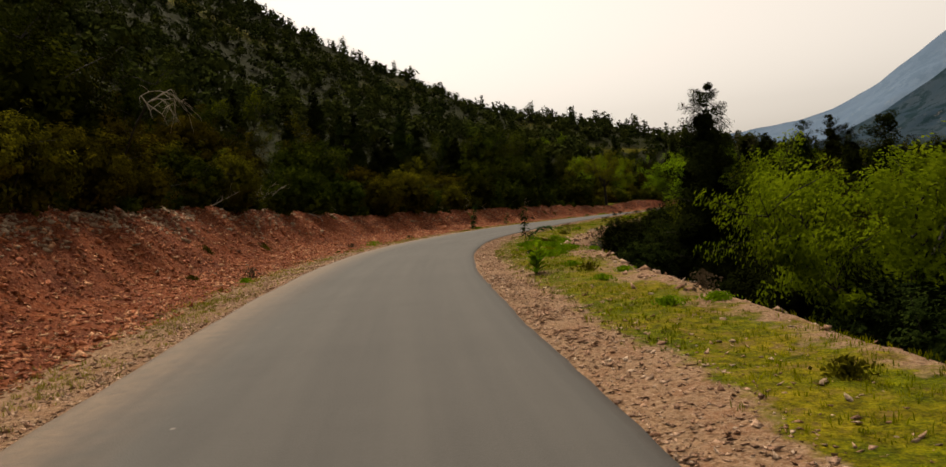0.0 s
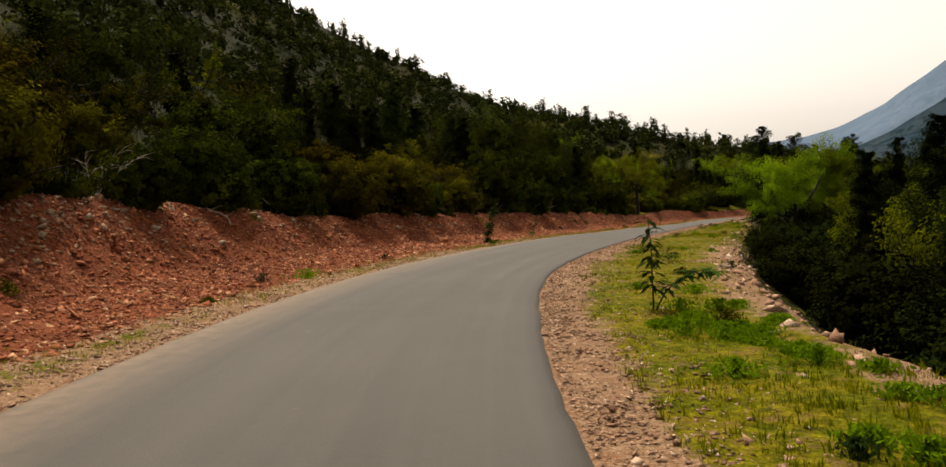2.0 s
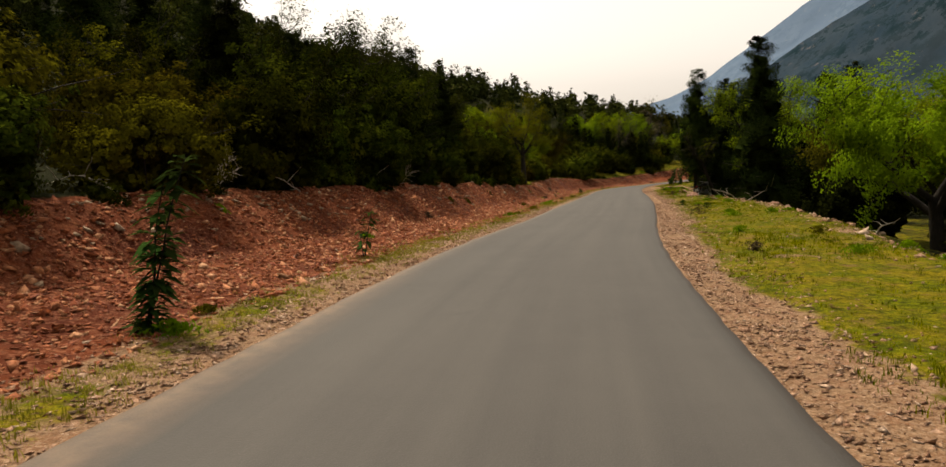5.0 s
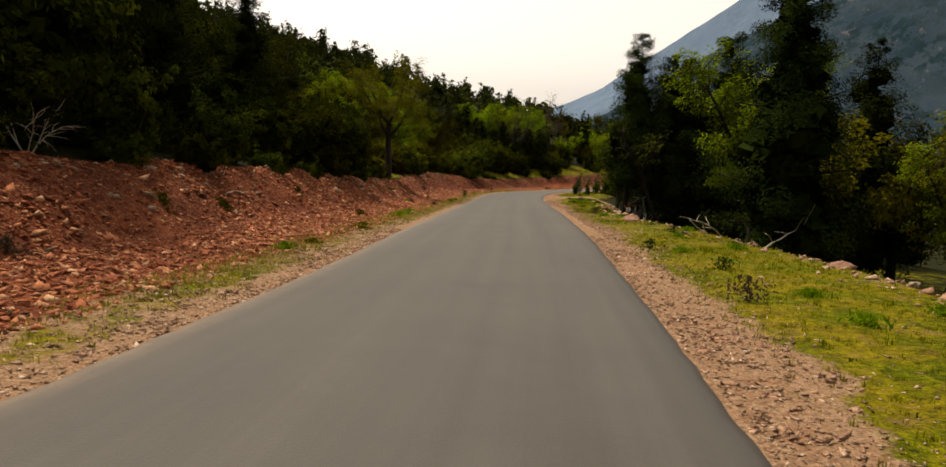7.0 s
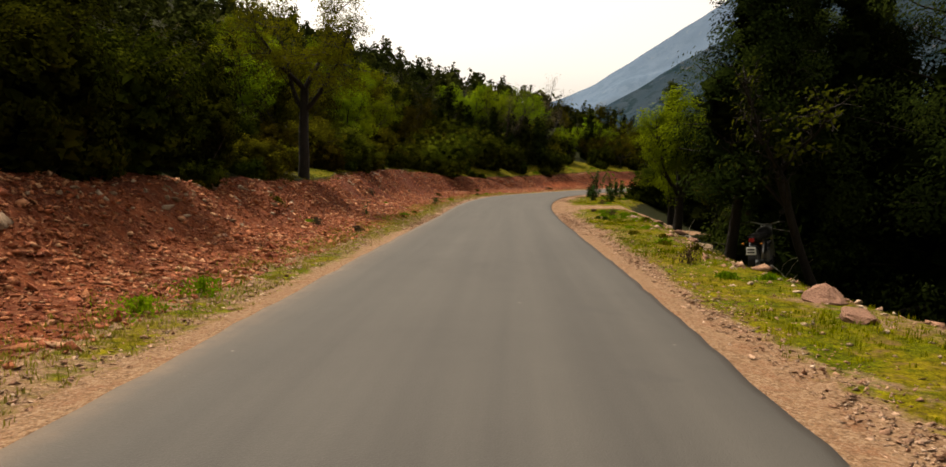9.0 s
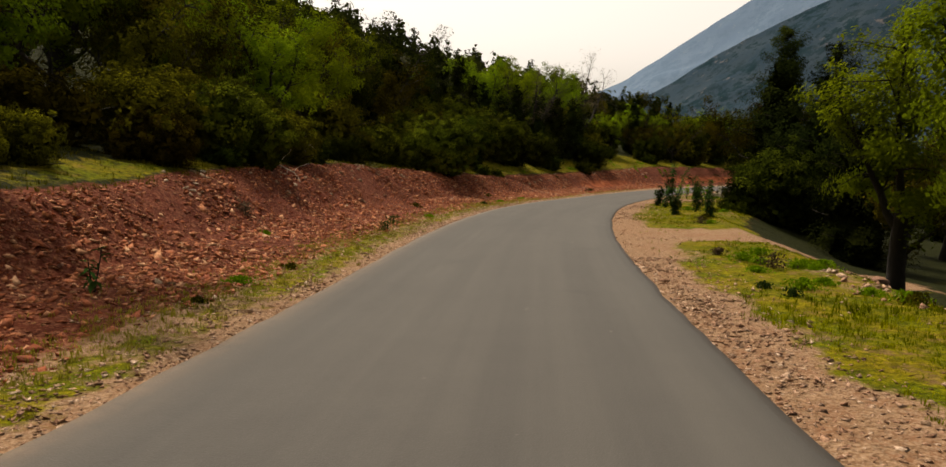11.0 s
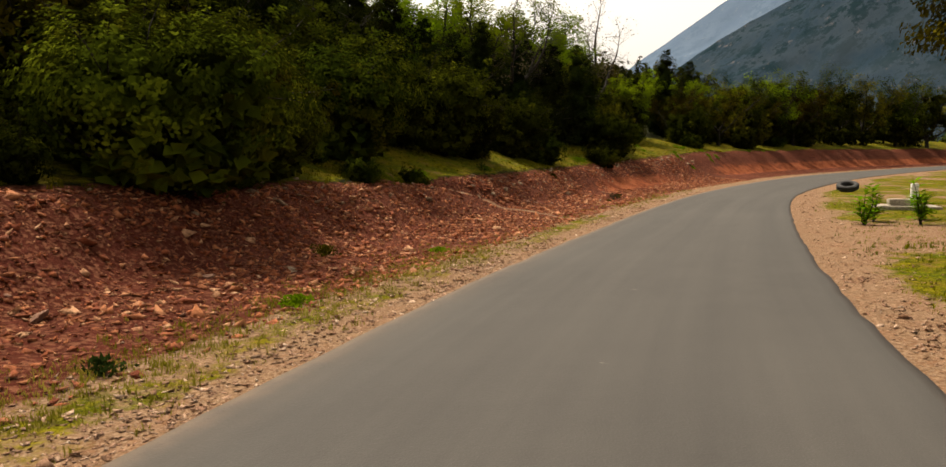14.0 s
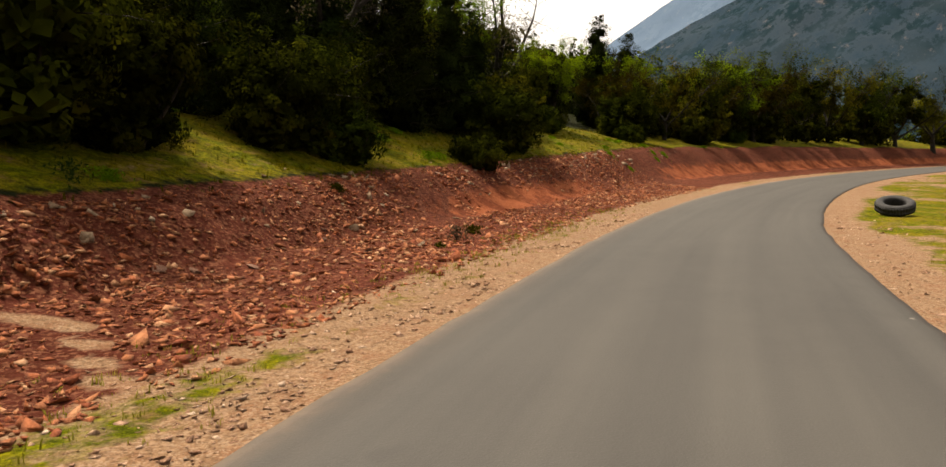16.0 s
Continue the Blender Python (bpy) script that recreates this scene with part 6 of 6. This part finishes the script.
def build_motorcycle():
    """Stands on its side stand, its tail towards the road. y runs from tail to front."""
    bike = tagged(new("motorcycle"), "black motorcycle parked on its stand below the verge", "motorcycle")
    wheel(bike, -0.62, 0.31, "rear_wheel")
    wheel(bike, 0.66, 0.31, "front_wheel")
    P = lambda name, data, mat, label="": part_np(name, mesh_np(name, *data, mat, True), bike, label)  # noqa: E731
    frame_rods = [rod([(0, 0.42, 0.80), (0, 0.1, 0.72), (0, -0.35, 0.70), (0, -0.85, 0.76)], 0.022), rod([(0, 0.42, 0.80), (0, 0.30, 0.42), (0, 0.05, 0.26), (0, -0.2, 0.30)], 0.022),
                  rod([(-0.09, -0.2, 0.33), (-0.09, -0.62, 0.31)], 0.02), rod([(0.09, -0.2, 0.33), (0.09, -0.62, 0.31)], 0.02)]
    P("frame", join(frame_rods), BLACK_PAINT, "black tubular frame")
    for s in (-1, 1):
        P("fork", rod([(0.085 * s, 0.40, 0.92), (0.085 * s, 0.66, 0.31)], 0.021), STEEL, "chrome fork leg")
        P("shock_absorber", rod([(0.11 * s, -0.45, 0.68), (0.11 * s, -0.60, 0.34)], 0.028), STEEL)
        P("mirror_stalk", rod([(0.22 * s, 0.36, 1.0), (0.30 * s, 0.34, 1.17)], 0.006), BLACK_PAINT)
        m = P("mirror", lathe([(0.001, -0.012), (0.05, -0.012), (0.055, 0.0), (0.05, 0.010), (0.001, 0.012)], 18), BLACK_PAINT, "round rear-view mirror")
        m.matrix_basis = pose(0.31 * s, 0.33, 1.19, 80, 0, 0)
        t = P("turn_signal", lathe([(0.001, -0.02), (0.018, -0.017), (0.022, 0.006), (0.014, 0.02), (0.001, 0.021)], 14), AMBER, "amber turn signal")
        t.matrix_basis = pose(0.16 * s, -0.86, 0.66, 90, 0, 0)
    P("handlebar", rod([(-0.36, 0.22, 1.0), (-0.24, 0.34, 1.0), (-0.08, 0.42, 0.95), (0.08, 0.42, 0.95), (0.24, 0.34, 1.0), (0.36, 0.22, 1.0)], 0.013), STEEL, "chrome handlebar")
    for s in (-1, 1):
        P("grip", rod([(0.36 * s, 0.22, 1.0), (0.28 * s, 0.305, 1.0)], 0.018), RUBBER, "black rubber grip")
    tank = lathe([(0.002, -0.30), (0.09, -0.27), (0.135, -0.12), (0.145, 0.08), (0.12, 0.22), (0.05, 0.29), (0.002, 0.30)], 18)
    tv = tank[0][:, [0, 2, 1]] * [1.0, 0.85, 0.85] + [0, 0.18, 0.80]
    P("fuel_tank", (tv, tank[1][:, ::-1]), BLACK_PAINT, "black fuel tank")
    part("seat", block(-0.13, 0.13, -0.70, -0.04, 0.72, 0.82, 0.035), RUBBER, bike, "long black padded seat")
    part("engine", block(-0.15, 0.15, -0.12, 0.22, 0.26, 0.52, 0.04), STEEL, bike, "dull grey engine block")
    part("side_panel", block(-0.12, 0.12, -0.42, -0.14, 0.44, 0.68, 0.03), BLACK_PAINT, bike)
    P("exhaust", rod([(0.14, 0.20, 0.34), (0.15, 0.0, 0.24), (0.16, -0.4, 0.27), (0.17, -0.95, 0.36)], 0.034, 10), RUBBER, "dull black exhaust pipe")
    P("headlight", lathe([(0.001, -0.08), (0.06, -0.07), (0.085, 0.0), (0.08, 0.03), (0.001, 0.04)], 20), STEEL).matrix_basis = pose(0, 0.52, 0.88, -90, 0, 0)
    a = np.linspace(math.radians(35), math.radians(190), 12)
    fend = [(-0.62 + 0.34 * np.cos(t), 0.31 + 0.34 * np.sin(t)) for t in a]
    v = np.array([(s * 0.065, y, z) for y, z in fend for s in (-1, 1)])
    P("rear_mudguard", (np.concatenate([v, v + [0, 0, 0.008]]), np.array([[2 * i, 2 * i + 1, 2 * i + 3, 2 * i + 2] for i in range(11)] + [[24 + 2 * i, 24 + 2 * i + 2, 24 + 2 * i + 3, 24 + 2 * i + 1] for i in range(11)])), BLACK_PAINT)
    part("rear_light", block(-0.05, 0.05, -0.93, -0.87, 0.69, 0.76, 0.012), RED_LENS, bike, "red rear light")
    plate = part("number_plate", block(-0.085, 0.085, -0.978, -0.97, 0.47, 0.61, 0.003), WHITE_PAINT, bike, "white number plate")
    for z0, wd in ((0.55, 0.06), (0.50, 0.06)):
        part("plate_bar", block(-wd, wd, -0.984, -0.979, z0, z0 + 0.025, 0.001), BLACK_PAINT, plate, "dark bar")
    P("side_stand", rod([(-0.1, 0.0, 0.25), (-0.28, 0.05, -0.02)], 0.012), STEEL)
    x, y = 20.75, 70.2
    z = float(height(np.array([x]), np.array([y]))[0])
    bike.matrix_basis = pose(x, y, z - 0.02, 0, -6, -52) @ Matrix.Diagonal((0.92, 0.92, 0.92, 1))


RUBBLE_ROCK = stone_material("pinkish_rock", [(0.0, (0.19, 0.085, 0.055)), (0.5, (0.29, 0.15, 0.10)), (1.0, (0.38, 0.235, 0.165))])
RUBBER = plain_material("worn_rubber", (0.018, 0.018, 0.018), 0.75, 0.0, 0.5)
STEEL = plain_material("dull_chrome", (0.45, 0.45, 0.44), 0.35, 0.9)
BLACK_PAINT = plain_material("black_paint", (0.012, 0.012, 0.013), 0.35)
WHITE_PAINT = plain_material("white_paint", (0.80, 0.80, 0.78), 0.5, 0.0, 0.1)
AMBER = plain_material("amber_plastic", (0.6, 0.22, 0.03), 0.3)
RED_LENS = plain_material("red_plastic", (0.35, 0.02, 0.02), 0.25)

MARKER = (40.1, 104.8)
CONCRETE = stone_material("pale_concrete", [(0.0, (0.30, 0.26, 0.20)), (1.0, (0.40, 0.36, 0.29))])
build_saplings()
build_marker()
build_dead_tree()
build_dead_shrubs()
build_lip_stones()
build_tyre()
build_motorcycle()
build_dead_wood()
build_weeds()
build_rocks()
build_rubble()
build_grass()
